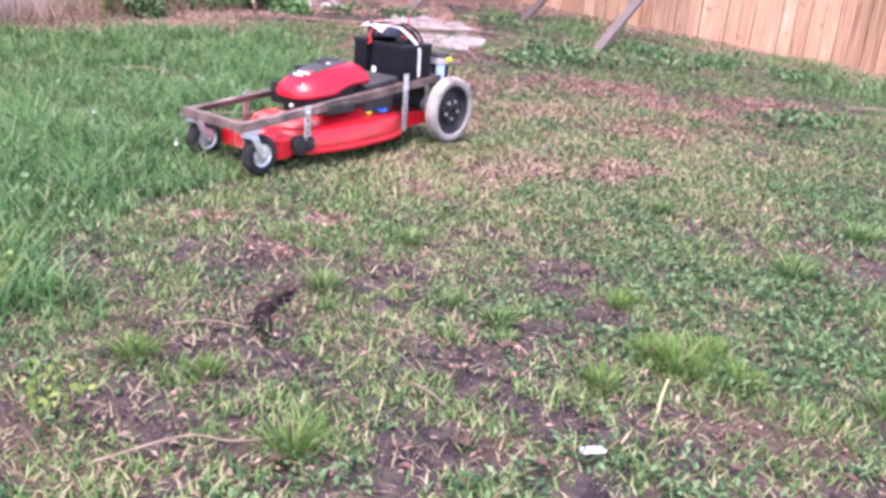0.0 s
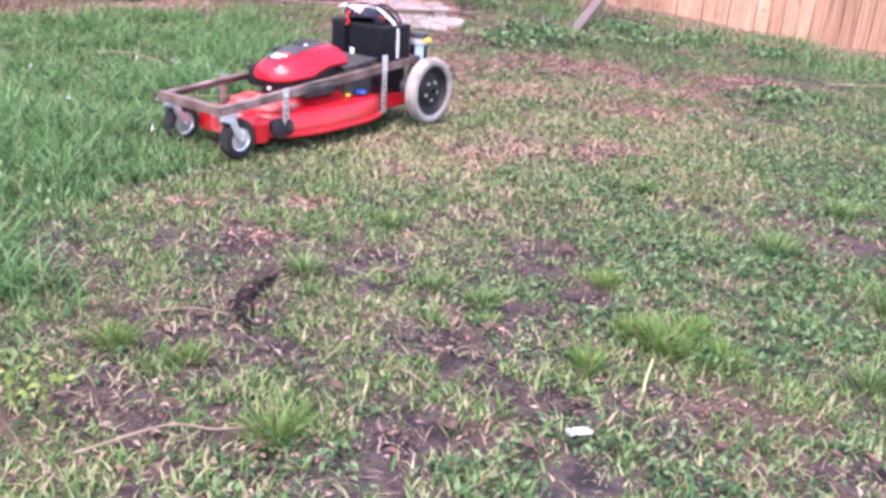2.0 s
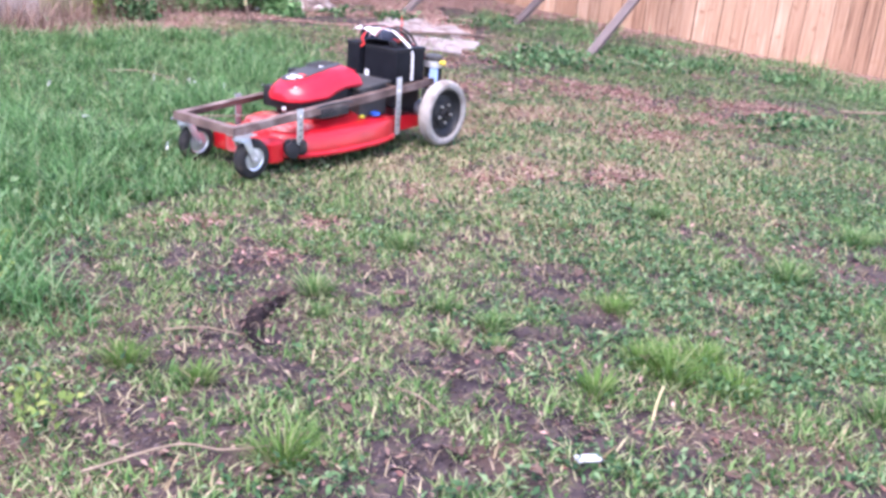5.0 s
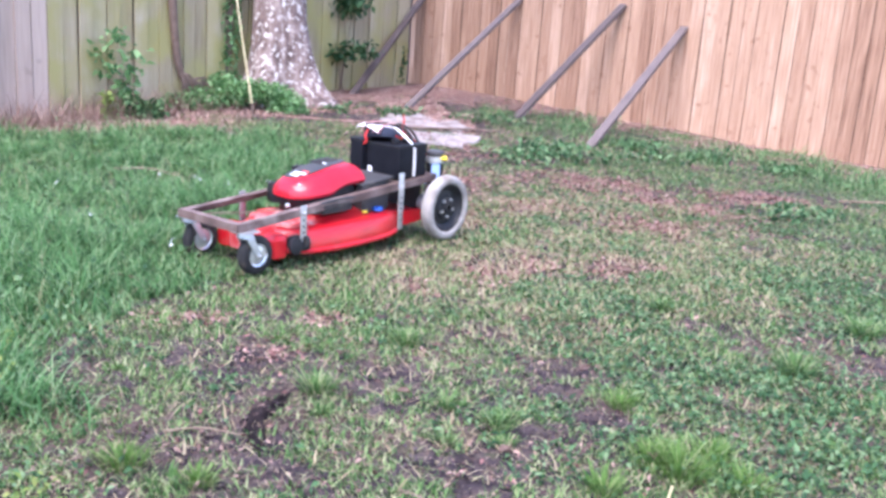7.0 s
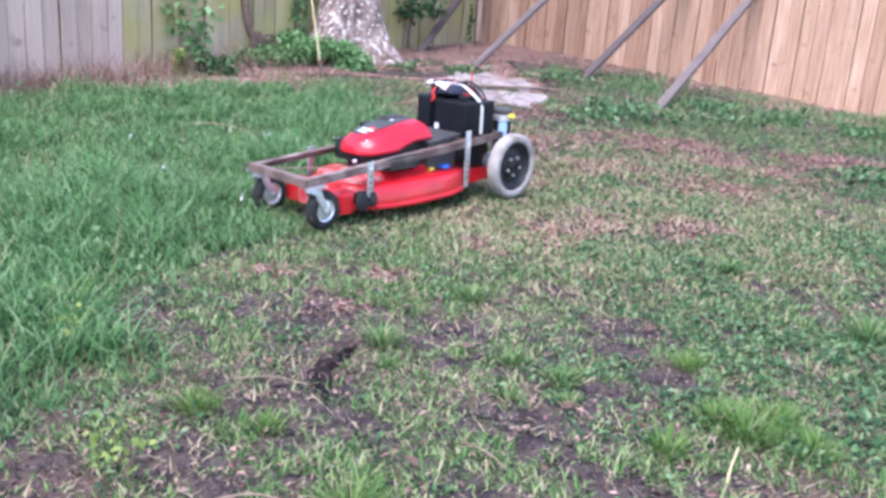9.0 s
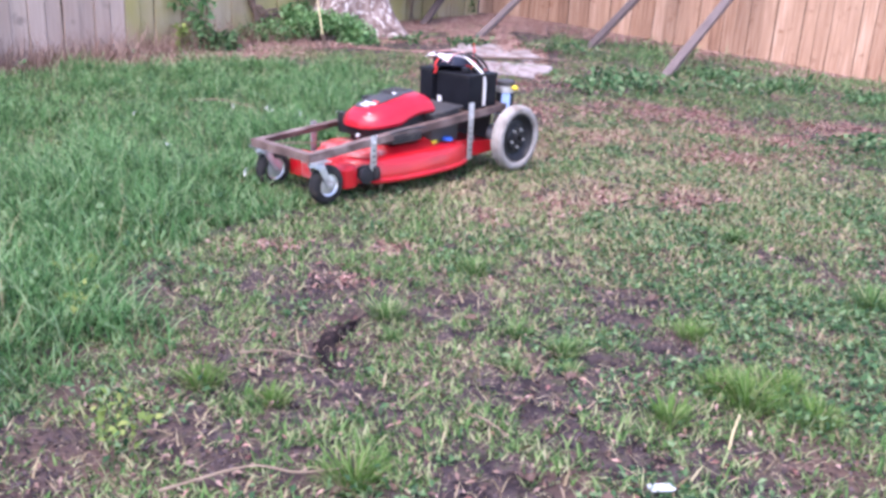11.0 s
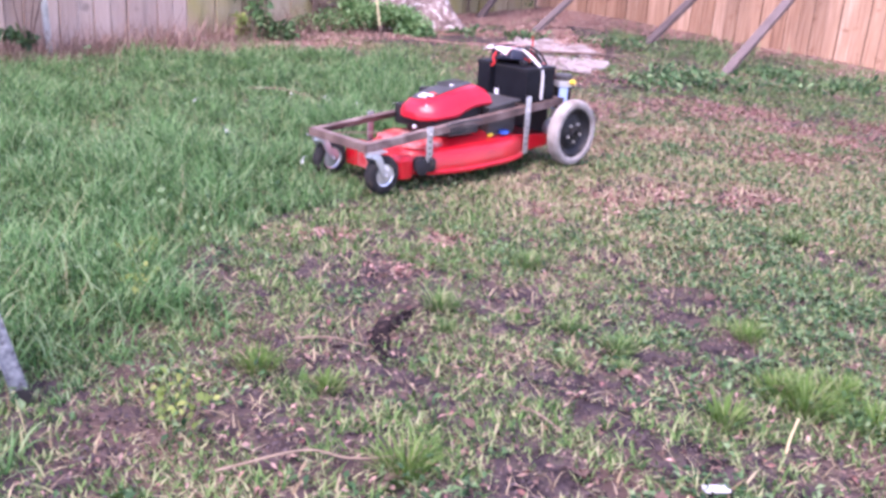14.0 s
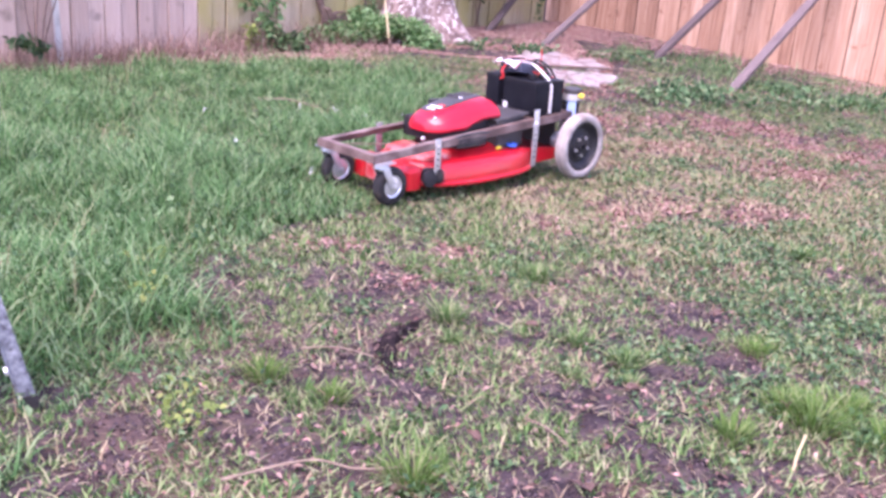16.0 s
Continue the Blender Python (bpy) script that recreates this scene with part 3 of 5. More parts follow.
# leaning garden cane and thin steel post
cane = tagged(new("garden_cane"), "pale garden cane with a dark foot, leaning", "garden cane")
cane.matrix_world = pose(-1.86, 8.5, gz(-1.86, 8.5), 0, -9.5, 0)
bm = bmesh.new()
rod(bm, (0, 0, 0.14), (0, 0, 1.75), 0.0085, 0.007, 10)
part("cane", bm, M_CANE, cane)
bm = bmesh.new()
rod(bm, (0, 0, -0.06), (0, 0, 0.15), 0.009, None, 8)
part("foot", bm, M_VINE, cane, "dark stained foot")
bm = bmesh.new()
box(bm, (0, 0, 0.55), (0.045, 0.02, 1.2), None, 0.003)
box(bm, (0, 0.012, 0.55), (0.012, 0.02, 1.2), None, 0.002)
post = tagged(link_bm("steel_post", bm, M_GALV), "thin grey steel post beside the old fence", "post")
post.matrix_world = pose(-4.0, 6.52, gz(-4.0, 6.52) - 0.05, 0, -2, 20)

# ---- broken slab ----


def slab_piece(name, outline, thick, z, mat, parent):
    bm = bmesh.new()
    r = random.Random(len(outline))
    lo = [bm.verts.new((x, y, z)) for x, y in outline]
    hi = [bm.verts.new((x * 0.985, y * 0.985, z + thick + r.uniform(-0.006, 0.006))) for x, y in outline]
    n = len(outline)
    for i in range(n):
        bm.faces.new((lo[i], lo[(i + 1) % n], hi[(i + 1) % n], hi[i]))
    bm.faces.new(hi)
    bm.faces.new(lo[::-1])
    return part(name, bm, mat, parent)


slab = tagged(new("broken_slab"), "cracked pale concrete slab lying in the grass", "slab")
slab.matrix_world = pose(-0.22, 8.6, gz(-0.22, 8.6) - 0.002, 2.4, 0, 12) @ Matrix.Diagonal((0.92, 1.55, 1, 1))
slab_piece("piece", [(-0.52, -0.28), (-0.4, -0.36), (-0.3, -0.34), (-0.2, -0.5), (-0.04, -0.44), (0.15, -0.54), (0.2, -0.4), (0.34, -0.36), (0.47, -0.16), (0.3, -0.05), (0.16, -0.1), (-0.05, -0.05), (-0.3, -0.02)], 0.016, 0, M_STONE, slab)
slab_piece("piece", [(-0.35, 0.08), (-0.2, 0.1), (-0.04, 0.0), (0.14, 0.05), (0.3, 0.0), (0.5, 0.12), (0.4, 0.3), (0.44, 0.42), (0.2, 0.5), (0.05, 0.64), (-0.12, 0.52), (-0.3, 0.62), (-0.36, 0.45), (-0.46, 0.35)], 0.02, 0.002, M_STONE, slab)
slab_piece("piece", [(-0.62, 0.12), (-0.44, 0.0), (-0.4, 0.16), (-0.52, 0.3)], 0.014, 0, M_STONE, slab)
bm = bmesh.new()
tube(bm, [(-0.36, -0.02, 0.03), (0.0, 0.0, 0.035), (0.35, 0.04, 0.03), (0.7, 0.06, 0.02)], 0.012, seg=7, taper=0.009)
ob = tagged(link_bm("fallen_branch", bm, M_VINE), "dark fallen branch lying across the slab", "branch")
ob.matrix_world = pose(-0.22, 8.6, gz(-0.22, 8.6) - 0.002, 2.4, 0, 12) @ Matrix.Diagonal((0.92, 1.55, 1, 1))

# ---- the mower robot ----


def rail_z(x):
    return 0.335 - 0.0615 * x


def angle_iron(bm, a, b, side, leg=0.036, t=0.005):
    """An L-section from a to b, its top leg towards side."""
    a, b, s = Vector(a), Vector(b), Vector(side).normalized()
    d = (b - a).normalized()
    dn = d.cross(s)
    if dn.z > 0:
        dn = -dn
    prof = [(0, 0), (leg, 0), (leg, t), (t, t), (t, leg), (0, leg)]
    ra = [bm.verts.new(a + s * u + dn * v) for u, v in prof]
    rb = [bm.verts.new(b + s * u + dn * v) for u, v in prof]
    for i in range(6):
        j = (i + 1) % 6
        bm.faces.new((ra[i], ra[j], rb[j], rb[i]))
    bm.faces.new(ra)
    bm.faces.new(rb)
    return bm


def drive_wheel(head, side):
    """Grey pneumatic tyre on a black rim, on a stub axle."""
    y_in, y_out, cz = side * 0.245, side * 0.315, 0.17
    tyre_bm = bmesh.new()
    w, ro, ri = 0.07, 0.17, 0.122
    prof = []
    for k in range(25):
        a = 2 * math.pi * k / 24
        c, s = math.cos(a), math.sin(a)
        rr = (ro + ri) / 2 + (ro - ri) / 2 * math.copysign(abs(c) ** 0.75, c)
        groove = 0.003 if k in (1, 23, 3, 21) else 0
        prof.append((rr - groove, w / 2 + w / 2 * math.copysign(abs(s) ** 0.8, s)))
    prof[-1] = prof[0]
    turned(tyre_bm, prof, (0, y_in, cz), (0, side, 0), 48)
    tyre = part("wheel", bmesh.new(), M_TYRE, head)
    part("tyre", tyre_bm, M_TYRE, tyre, "worn grey rubber tyre")
    rim = bmesh.new()
    turned(rim, [(0.125, 0.006), (0.127, 0.06), (0.118, 0.06), (0.112, 0.046), (0.09, 0.03), (0.07, 0.034), (0.06, 0.046), (0.032, 0.05), (0.028, 0.062), (0.015, 0.064), (0.02, -0.01), (0.1, -0.002)], (0, y_in, cz), (0, side, 0), 40)
    part("rim", rim, M_RIM, tyre, "black steel rim")
    for k in range(5):
        a = 2 * math.pi * k / 5 + 0.3
        bm = bmesh.new()
        rod(bm, (0.048 * math.cos(a + 0.6), y_in + side * 0.044, cz + 0.048 * math.sin(a + 0.6)), (0.048 * math.cos(a + 0.6), y_in + side * 0.058, cz + 0.048 * math.sin(a + 0.6)), 0.007, None, 6)
        part("bolt", bm, M_SILVER, tyre, "bright wheel bolt")
    bm = bmesh.new()
    rod(bm, (0, side * 0.17, cz), (0, y_in + side * 0.02, cz), 0.014, None, 12)
    part("axle", bm, M_GALV, head)


def gear_motor(head, side):
    y = side * 0.163
    x = -0.045
    motor = part("motor", rod(bmesh.new(), (x, y, 0.27), (x, y, 0.402), 0.046, None, 32), M_BLACK, head, "black motor can")
    part("band", turned(bmesh.new(), [(0.044, 0), (0.049, 0.002), (0.049, 0.03), (0.044, 0.032)], (x, y, 0.388), (0, 0, 1), 32), M_SILVER, motor, "bright metal band")
    part("cap", turned(bmesh.new(), [(0.045, 0), (0.047, 0.004), (0.046, 0.024), (0.04, 0.029), (0.012, 0.03)], (x, y, 0.42), (0, 0, 1), 32), M_GREYPL, motor, "dark end cap")
    for k in (-1, 1):
        part("screw", rod(bmesh.new(), (x - 0.04, y + 0.022 * k, 0.404), (x - 0.05, y + 0.026 * k, 0.404), 0.006, None, 8), M_BLACK, motor)
    bm = bmesh.new()
    turned(bm, [(0.046, 0), (0.05, 0.004), (0.05, 0.02), (0.046, 0.024)], (x, y, 0.25), (0, 0, 1), 28)
    box(bm, (x, y, 0.205), (0.085, 0.08, 0.1), None, 0.012)
    turned(bm, [(0.045, 0), (0.047, 0.003), (0.047, 0.082), (0.04, 0.088)], (x + 0.045, y - side * 0.04, 0.17), (0, side, 0), 28)
    gearbox = part("gearbox", bm, M_ALU, head, "cast aluminium gearbox")
    for dz in (0.172, 0.238):
        for dy in (-0.026, 0.026):
            part("bolt", rod(bmesh.new(), (x - 0.04, y + dy, dz), (x - 0.05, y + dy, dz), 0.007, None, 8), M_GALV, gearbox)
    bm = bmesh.new()
    turned(bm, [(0.009, 0), (0.012, 0.004), (0.013, 0.022), (0.009, 0.028)], (x, y + side * 0.047, 0.413), (0, side, 0.15), 14)
    part("plug", bm, M_YELLOW, motor, "yellow plastic plug")
    bm = bmesh.new()
    for i in range(7):
        a0, a1 = side * (0.3 + 0.14 * i), side * (0.3 + 0.14 * (i + 1))
        q = [(x + 0.047 * math.sin(a0 if side > 0 else -a0), y + side * 0.047 * math.cos(a0)), (x + 0.047 * math.sin(a1 if side > 0 else -a1), y + side * 0.047 * math.cos(a1))]
        bm.faces.new([bm.verts.new((px, py, pz)) for (px, py), pz in ((q[0], 0.29), (q[1], 0.29), (q[1], 0.385), (q[0], 0.385))])
    part("label", bm, M_LBLUE if side > 0 else M_LABEL, motor, "pale printed sticker")


def caster(head, side):
    y = side * 0.185
    sx, hx, hz = 1.262, 1.209, 0.108
    plate = part("caster", box(bmesh.new(), (sx, y, rail_z(sx) - 0.04), (0.1, 0.085, 0.006), None, 0.002), M_GALV, head, "galvanised swivel caster")
    bm = bmesh.new()
    turned(bm, [(0.034, 0), (0.038, 0.006), (0.034, 0.016), (0.026, 0.02)], (sx, y, rail_z(sx) - 0.064), (0, 0, 1), 24)
    part("swivel", bm, M_GALV, plate)
    bm = bmesh.new()
    for k in (-1, 1):
        a = Vector((sx, y + k * 0.031, rail_z(sx) - 0.062))
        b = Vector((hx, y + k * 0.034, hz - 0.012))
        d = (b - a)
        m = Matrix.Rotation(math.atan2(d.x, d.z), 3, "Y")
        box(bm, (a + b) / 2, (0.034, 0.005, d.length), m, 0.002)
    box(bm, (sx, y, rail_z(sx) - 0.064), (0.05, 0.068, 0.006), None, 0.002)
    part("fork", bm, M_GALV, plate)
    bm = bmesh.new()
    turned(bm, [(0.05, 0.0), (0.074, 0.0), (0.083, 0.006), (0.087, 0.016), (0.087, 0.034), (0.083, 0.044), (0.074, 0.05), (0.05, 0.05), (0.05, 0.0)], (hx, y - 0.025, hz), (0, 1, 0), 36)
    part("tyre", bm, M_RUBBER, plate, "black rubber caster tyre")
    bm = bmesh.new()
    turned(bm, [(0.052, 0.002), (0.043, 0.008), (0.018, 0.002), (0.018, 0.048), (0.043, 0.042), (0.052, 0.048), (0.053, 0.025)], (hx, y - 0.025, hz), (0, 1, 0), 28)
    part("rim", bm, M_SILVER, plate, "bright pressed rim")
    part("axle", rod(bmesh.new(), (hx, y - 0.044, hz), (hx, y + 0.044, hz), 0.008, None, 10), M_GALV, plate)


def bracket(head, x, side, z0, z1):
    y = side * 0.207
    bm = bmesh.new()
    box(bm, (x, y, (z0 + z1) / 2), (0.036, 0.006, z1 - z0), None, 0.0015)
    box(bm, (x, y - side * 0.012, z0 + 0.003), (0.03, 0.03, 0.005), None, 0.001)
    strap = part("bracket", bm, M_GALV, head, "galvanised perforated hanger strap")
    for k in range(5):
        z = z0 + 0.05 + k * 0.028
        part("hole", rod(bmesh.new(), (x, y + side * 0.0022, z), (x, y + side * 0.0034, z), 0.006, None, 10), M_WIREBLK, strap, "dark punched hole")
    part("bolt", rod(bmesh.new(), (x, y, rail_z(x) - 0.018), (x, y + side * 0.012, rail_z(x) - 0.018), 0.009, None, 6), M_SILVER, strap)


def wires(head):
    r = random.Random(5)
    for k in range(9):
        a = (0.02 + r.uniform(-0.03, 0.03), r.uniform(-0.15, 0.15), 0.42)
        c = (0.14 + r.uniform(-0.05, 0.05), r.uniform(-0.07, 0.07), 0.53)
        mid = ((a[0] + c[0]) / 2 - r.uniform(0.02, 0.07), (a[1] + c[1]) / 2 + r.uniform(-0.05, 0.05), 0.44 + r.uniform(0.03, 0.1))
        part("wire", tube(bmesh.new(), [a, mid, c], 0.0045, seg=6), (M_WIRERED, M_WIREBLK, M_WIRERED, M_WIREBLK, M_WIREWHT)[k % 5], head)
    for k in range(4):
        y = -0.12 + 0.08 * k
        part("wire", tube(bmesh.new(), [(0.1, y, 0.515), (0.0, y * 0.8 + 0.02, 0.46), (-0.03, y + 0.02, 0.36), (0.02, y * 0.9, 0.3)], 0.004, seg=6), (M_WIRERED, M_WIREWHT, M_WIREBLK, M_WIRERED)[k], head)
    for k in range(4):
        y = -0.08 + 0.04 * k
        part("wire", tube(bmesh.new(), [(0.28, y, 0.545), (0.25, y + 0.02, 0.575 + r.uniform(0, 0.015)), (0.17, y * 0.6 + 0.03, 0.585 + r.uniform(0, 0.012)), (0.1, y + 0.04, 0.55)], 0.003, seg=6), M_WIREPINK, head, "faded pink wire")
    loop = [(0.02 + 0.05 * math.sin(a), 0.01 + 0.085 * math.cos(a), 0.49 + 0.085 * math.sin(a)) for a in [i * 2 * math.pi / 12 for i in range(12)]]
    part("cable", tube(bmesh.new(), loop, 0.006, seg=8, n=4), M_WIREBLK, head, "black cable loop")
    part("cable", tube(bmesh.new(), [(0.0, -0.06, 0.36), (-0.02, -0.05, 0.27), (-0.02, 0.0, 0.245), (-0.02, 0.045, 0.275), (0.0, 0.05, 0.36)], 0.005, seg=8), M_WIREBLK, head)
    part("cable", tube(bmesh.new(), [(0.29, -0.04, 0.585), (0.2, 0.03, 0.59), (0.13, 0.09, 0.56), (0.1, 0.13, 0.51)], 0.007, seg=8), M_WIREBLK, head, "black cable")
    bm = bmesh.new()
    path = smooth_path([(0.16, 0.19, 0.34), (0.16, 0.19, 0.41), (0.16, 0.185, 0.48), (0.17, 0.15, 0.52), (0.17, 0.09, 0.555), (0.17, 0.03, 0.578), (0.16, -0.05, 0.575), (0.15, -0.11, 0.53), (0.14, -0.14, 0.42)], 5)
    for a, b in zip(path, path[1:]):
        box(bm, (a + b) / 2, (0.014, (b - a).length * 1.05, 0.006), Matrix.Rotation(math.atan2((b - a).z, (b - a).y), 3, "X"))
    part("strap", bm, M_WIREWHT, head, "white bent strap over the batteries")
    part("tie", tube(bmesh.new(), [(0.272, -0.03, 0.56), (0.29, -0.035, 0.53), (0.284, -0.03, 0.5), (0.288, -0.05, 0.485)], 0.006, seg=6), M_WIRERED, head, "red cable tie")
    part("tie", tube(bmesh.new(), [(0.07, 0.02, 0.53), (0.05, 0.015, 0.58), (0.06, 0.02, 0.63)], 0.004, seg=6), M_WIRERED, head, "red cable tie")


def mower():
    head = tagged(new("robot_mower"), "red robotic lawn mower on a rusty iron frame with grey wheels", "lawn mower")
    head.matrix_world = pose(-0.232, 4.88, 0.022, 0, 1.2, 233.5)
    # deck
    bm = bmesh.new()
    cx, rx, ry = 0.62, 0.43, 0.262
    loft(bm, [superloop(cx, 0, rx - 0.012, ry - 0.012, 0.078), superloop(cx, 0, rx + 0.008, ry + 0.008, 0.072), superloop(cx, 0, rx + 0.008, ry + 0.008, 0.082), superloop(cx, 0, rx - 0.004, ry - 0.004, 0.09),
              superloop(cx, 0, rx - 0.008, ry - 0.008, 0.15), superloop(cx, 0, rx - 0.022, ry - 0.022, 0.168), superloop(cx, 0, rx - 0.06, ry - 0.05, 0.178),
              superloop(cx + 0.02, 0, 0.27, 0.19, 0.182, 2.2), superloop(cx + 0.03, 0, 0.24, 0.17, 0.2, 2.2), superloop(cx + 0.03, 0, 0.2, 0.14, 0.208, 2.2)])
    deck = part("deck", bm, M_RED, head, "glossy red pressed steel deck")
    bm = bmesh.new()
    loft(bm, [[Vector((x, s * w, z)) for x, s, w, z in ((-0.02, -1, 0.168, z0), (0.36, -1, 0.2, z0), (0.36, 1, 0.2, z0), (-0.02, 1, 0.168, z0))] for z0 in (0.09, 0.105)] +
         [[Vector((0.03, -0.15, 0.14)), Vector((0.36, -0.19, 0.18)), Vector((0.36, 0.19, 0.18)), Vector((0.03, 0.15, 0.14))]], True)
    part("rear_lip", bm, M_RED, deck)
    bm = bmesh.new()
    loft(bm, [superloop(1.05, 0.0, 0.1, 0.1, 0.085, 3, 24), superloop(1.05, 0.0, 0.1, 0.1, 0.15, 3, 24), superloop(1.03, 0, 0.08, 0.08, 0.185, 3, 24), superloop(1.0, 0, 0.05, 0.05, 0.19, 3, 24)])
    part("nose", bm, M_DUST, deck, "dusty red deck nose")
    bm = bmesh.new()
    loft(bm, [superloop(0.875, 0, 0.13, 0.17, 0.18, 2.6, 28), superloop(0.875, 0, 0.125, 0.165, 0.196, 2.6, 28), superloop(0.87, 0, 0.1, 0.14, 0.208, 2.6, 28)])
    part("front_step", bm, M_DUST, deck, "dusty raised deck front")
    for sd in (-1, 1):
        bm = bmesh.new()
        loft(bm, [superloop(1.07, sd * 0.15, 0.045, 0.05, z, 4, 20) for z in (0.07, 0.15)] + [superloop(1.06, sd * 0.148, 0.03, 0.035, 0.17, 4, 20)])
        part("wheel_mount", bm, M_RED, deck, "red pressed front wheel mount")
        bm = bmesh.new()
        turned(bm, [(0.015, 0.0), (0.036, 0.004), (0.038, 0.026), (0.015, 0.03)], (1.0, sd * 0.2, 0.115), (0, sd, 0.1), 20)
        part("wheel_stub", bm, M_BLACK, deck, "black plastic wheel stub")
    for sd in (-1, 1):
        bm = bmesh.new()
        loft(bm, [superloop(0.0, 0.0, 0.055, 0.038, 0, 3, 20), superloop(0, 0, 0.055, 0.038, 0.02, 3, 20), superloop(0, 0, 0.046, 0.03, 0.028, 3, 20)])
        bmesh.ops.transform(bm, matrix=Matrix.Translation((0.945, sd * 0.176, 0.117)) @ Vector((0.72, sd * 0.69, 0.08)).to_track_quat("Z", "Y").to_matrix().to_4x4(), verts=bm.verts)
        part("plug", bm, M_BLACK, deck, "black plastic port cover")
    bm = bmesh.new()
    bm.faces.new([bm.verts.new(v) for v in ((0.4, -0.243, 0.15), (0.55, -0.262, 0.15), (0.55, -0.264, 0.115), (0.475, -0.262, 0.09), (0.4, -0.245, 0.115))])
    part("sticker", bm, M_YELLOW, deck, "yellow warning sticker")
    for x, y, z in ((0.4, 0.165, 0.19), (0.33, -0.165, 0.19)):
        part("cap", turned(bmesh.new(), [(0.027, 0), (0.027, 0.012), (0.02, 0.016)], (x, y, z), (0, 0, 1), 16), M_BLUE, deck, "blue plastic cap")
    part("tab", box(bmesh.new(), (0.5, 0.17, 0.195), (0.03, 0.014, 0.014), None, 0.003), M_YELLOW, deck, "yellow plastic tab")
    # engine
    bm = bmesh.new()
    loft(bm, [superloop(0.66, 0, 0.15, 0.12, 0.19, 3), superloop(0.66, 0, 0.175, 0.13, 0.22, 3), superloop(0.67, 0, 0.195, 0.14, 0.3, 3), superloop(0.67, 0, 0.19, 0.135, 0.33, 3)], True)
    engine = part("engine", bm, M_BLACK, head, "black petrol engine block")

    def hood_z(x, v):
        crest = float(np.interp(x, (0.48, 0.5, 0.6, 0.7, 0.78, 0.83, 0.865, 0.885), (0.412, 0.424, 0.42, 0.404, 0.384, 0.368, 0.35, 0.32)))
        low = float(np.interp(x, (0.48, 0.6, 0.67, 0.7, 0.885), (0.352, 0.348, 0.33, 0.312, 0.3)))
        return low + (crest - low) * float(np.interp(abs(v), (0, 0.42, 0.62, 0.9, 1.0), (1.0, 0.97, 0.86, 0.42, 0.0))), low

    def hood_w(x):
        return 0.15 * max(0.02, 1 - (max(0.0, x - 0.6) / 0.29) ** 4.5) ** 0.5

    def hood_skin(bm, xs, ys, lift, skirt):
        rows = []
        for x in xs:
            a, b = ys(x)
            row = []
            for k in range(25):
                y = a + (b - a) * (1 - math.cos(math.pi * k / 24)) / 2
                row.append(bm.verts.new((x, y, hood_z(x, y / hood_w(x))[0] + lift)))
            if skirt:
                row = [bm.verts.new((x, a * 0.97, hood_z(x, 1)[1] - 0.012))] + row + [bm.verts.new((x, b * 0.97, hood_z(x, 1)[1] - 0.012))]
            rows.append(row)
        for p, q in zip(rows, rows[1:]):
            for k in range(len(p) - 1):
                bm.faces.new((p[k], p[k + 1], q[k + 1], q[k]))
        for row in (rows[0], rows[-1]):
            bm.faces.new(row)
        return bm
    xs = [0.482 + 0.402 * math.sin(math.pi / 2 * k / 26) for k in range(27)]
    hood = part("hood", hood_skin(bmesh.new(), xs, lambda x: (-hood_w(x), hood_w(x)), 0.0, True), M_REDHOOD, engine, "glossy red engine cowl")
    xs = [0.5 + 0.325 * k / 16 for k in range(17)]
    bm = hood_skin(bmesh.new(), xs, lambda x: (-0.1 + 0.045 * max(0, (x - 0.7) / 0.125) ** 2, 0.03 + 0.025 * math.sin((x - 0.5) * 9) - 0.04 * max(0, (x - 0.76) / 0.065) ** 2), 0.0035, False)
    for k in range(5):
        box(bm, (0.53 + 0.026 * k, -0.04, 0.43 - 0.002 * k), (0.007, 0.09, 0.008), None, 0.002)
    part("grille", bm, M_GREYPL, engine, "dark grey top panel and grille")
    for bx, by, w, d, m, lab in ((0.8, -0.01, 0.055, 0.012, M_LABEL, "pale badge bar"), (0.775, 0.0, 0.075, 0.014, M_LABEL, "pale badge bar"), (0.752, 0.015, 0.04, 0.016, M_WIRERED, "red badge bar"), (0.845, 0.07, 0.012, 0.008, M_LABEL, "small white mark"), (0.62, 0.0, 0.028, 0.014, M_LABEL, "small white mark")):
        zz = hood_z(bx, by / hood_w(bx))[0]
        slope = math.atan2(hood_z(bx - 0.01, by / hood_w(bx))[0] - hood_z(bx + 0.01, by / hood_w(bx))[0], 0.02)
        part("mark", box(bmesh.new(), (bx, by, zz + 0.004), (d, w, 0.004), Matrix.Rotation(slope, 3, "Y"), 0.001), m, engine, lab)
    part("fuel_cap", turned(bmesh.new(), [(0.03, 0), (0.034, 0.004), (0.034, 0.02), (0.028, 0.026)], (0.66, -0.13, 0.37), (0, -0.1, 1), 24), M_BLACK, engine, "black fuel cap")
    bm = bmesh.new()
    box(bm, (0.55, -0.165, 0.285), (0.2, 0.07, 0.12), None, 0.014)
    part("air_filter", bm, M_BLACK, engine, "black air filter box")
    part("label", box(bmesh.new(), (0.55, -0.2015, 0.28), (0.11, 0.002, 0.045)), M_LABEL, engine, "white engine label")
    part("label", box(bmesh.new(), (0.55, -0.202, 0.307), (0.11, 0.002, 0.01)), M_ORANGE, engine, "orange warning stripe")
    bm = bmesh.new()
    box(bm, (0.842, -0.06, 0.27), (0.03, 0.12, 0.06), None, 0.012)
    part("blower_housing", bm, M_BLACK, engine, "black blower housing")
    bm = bmesh.new()
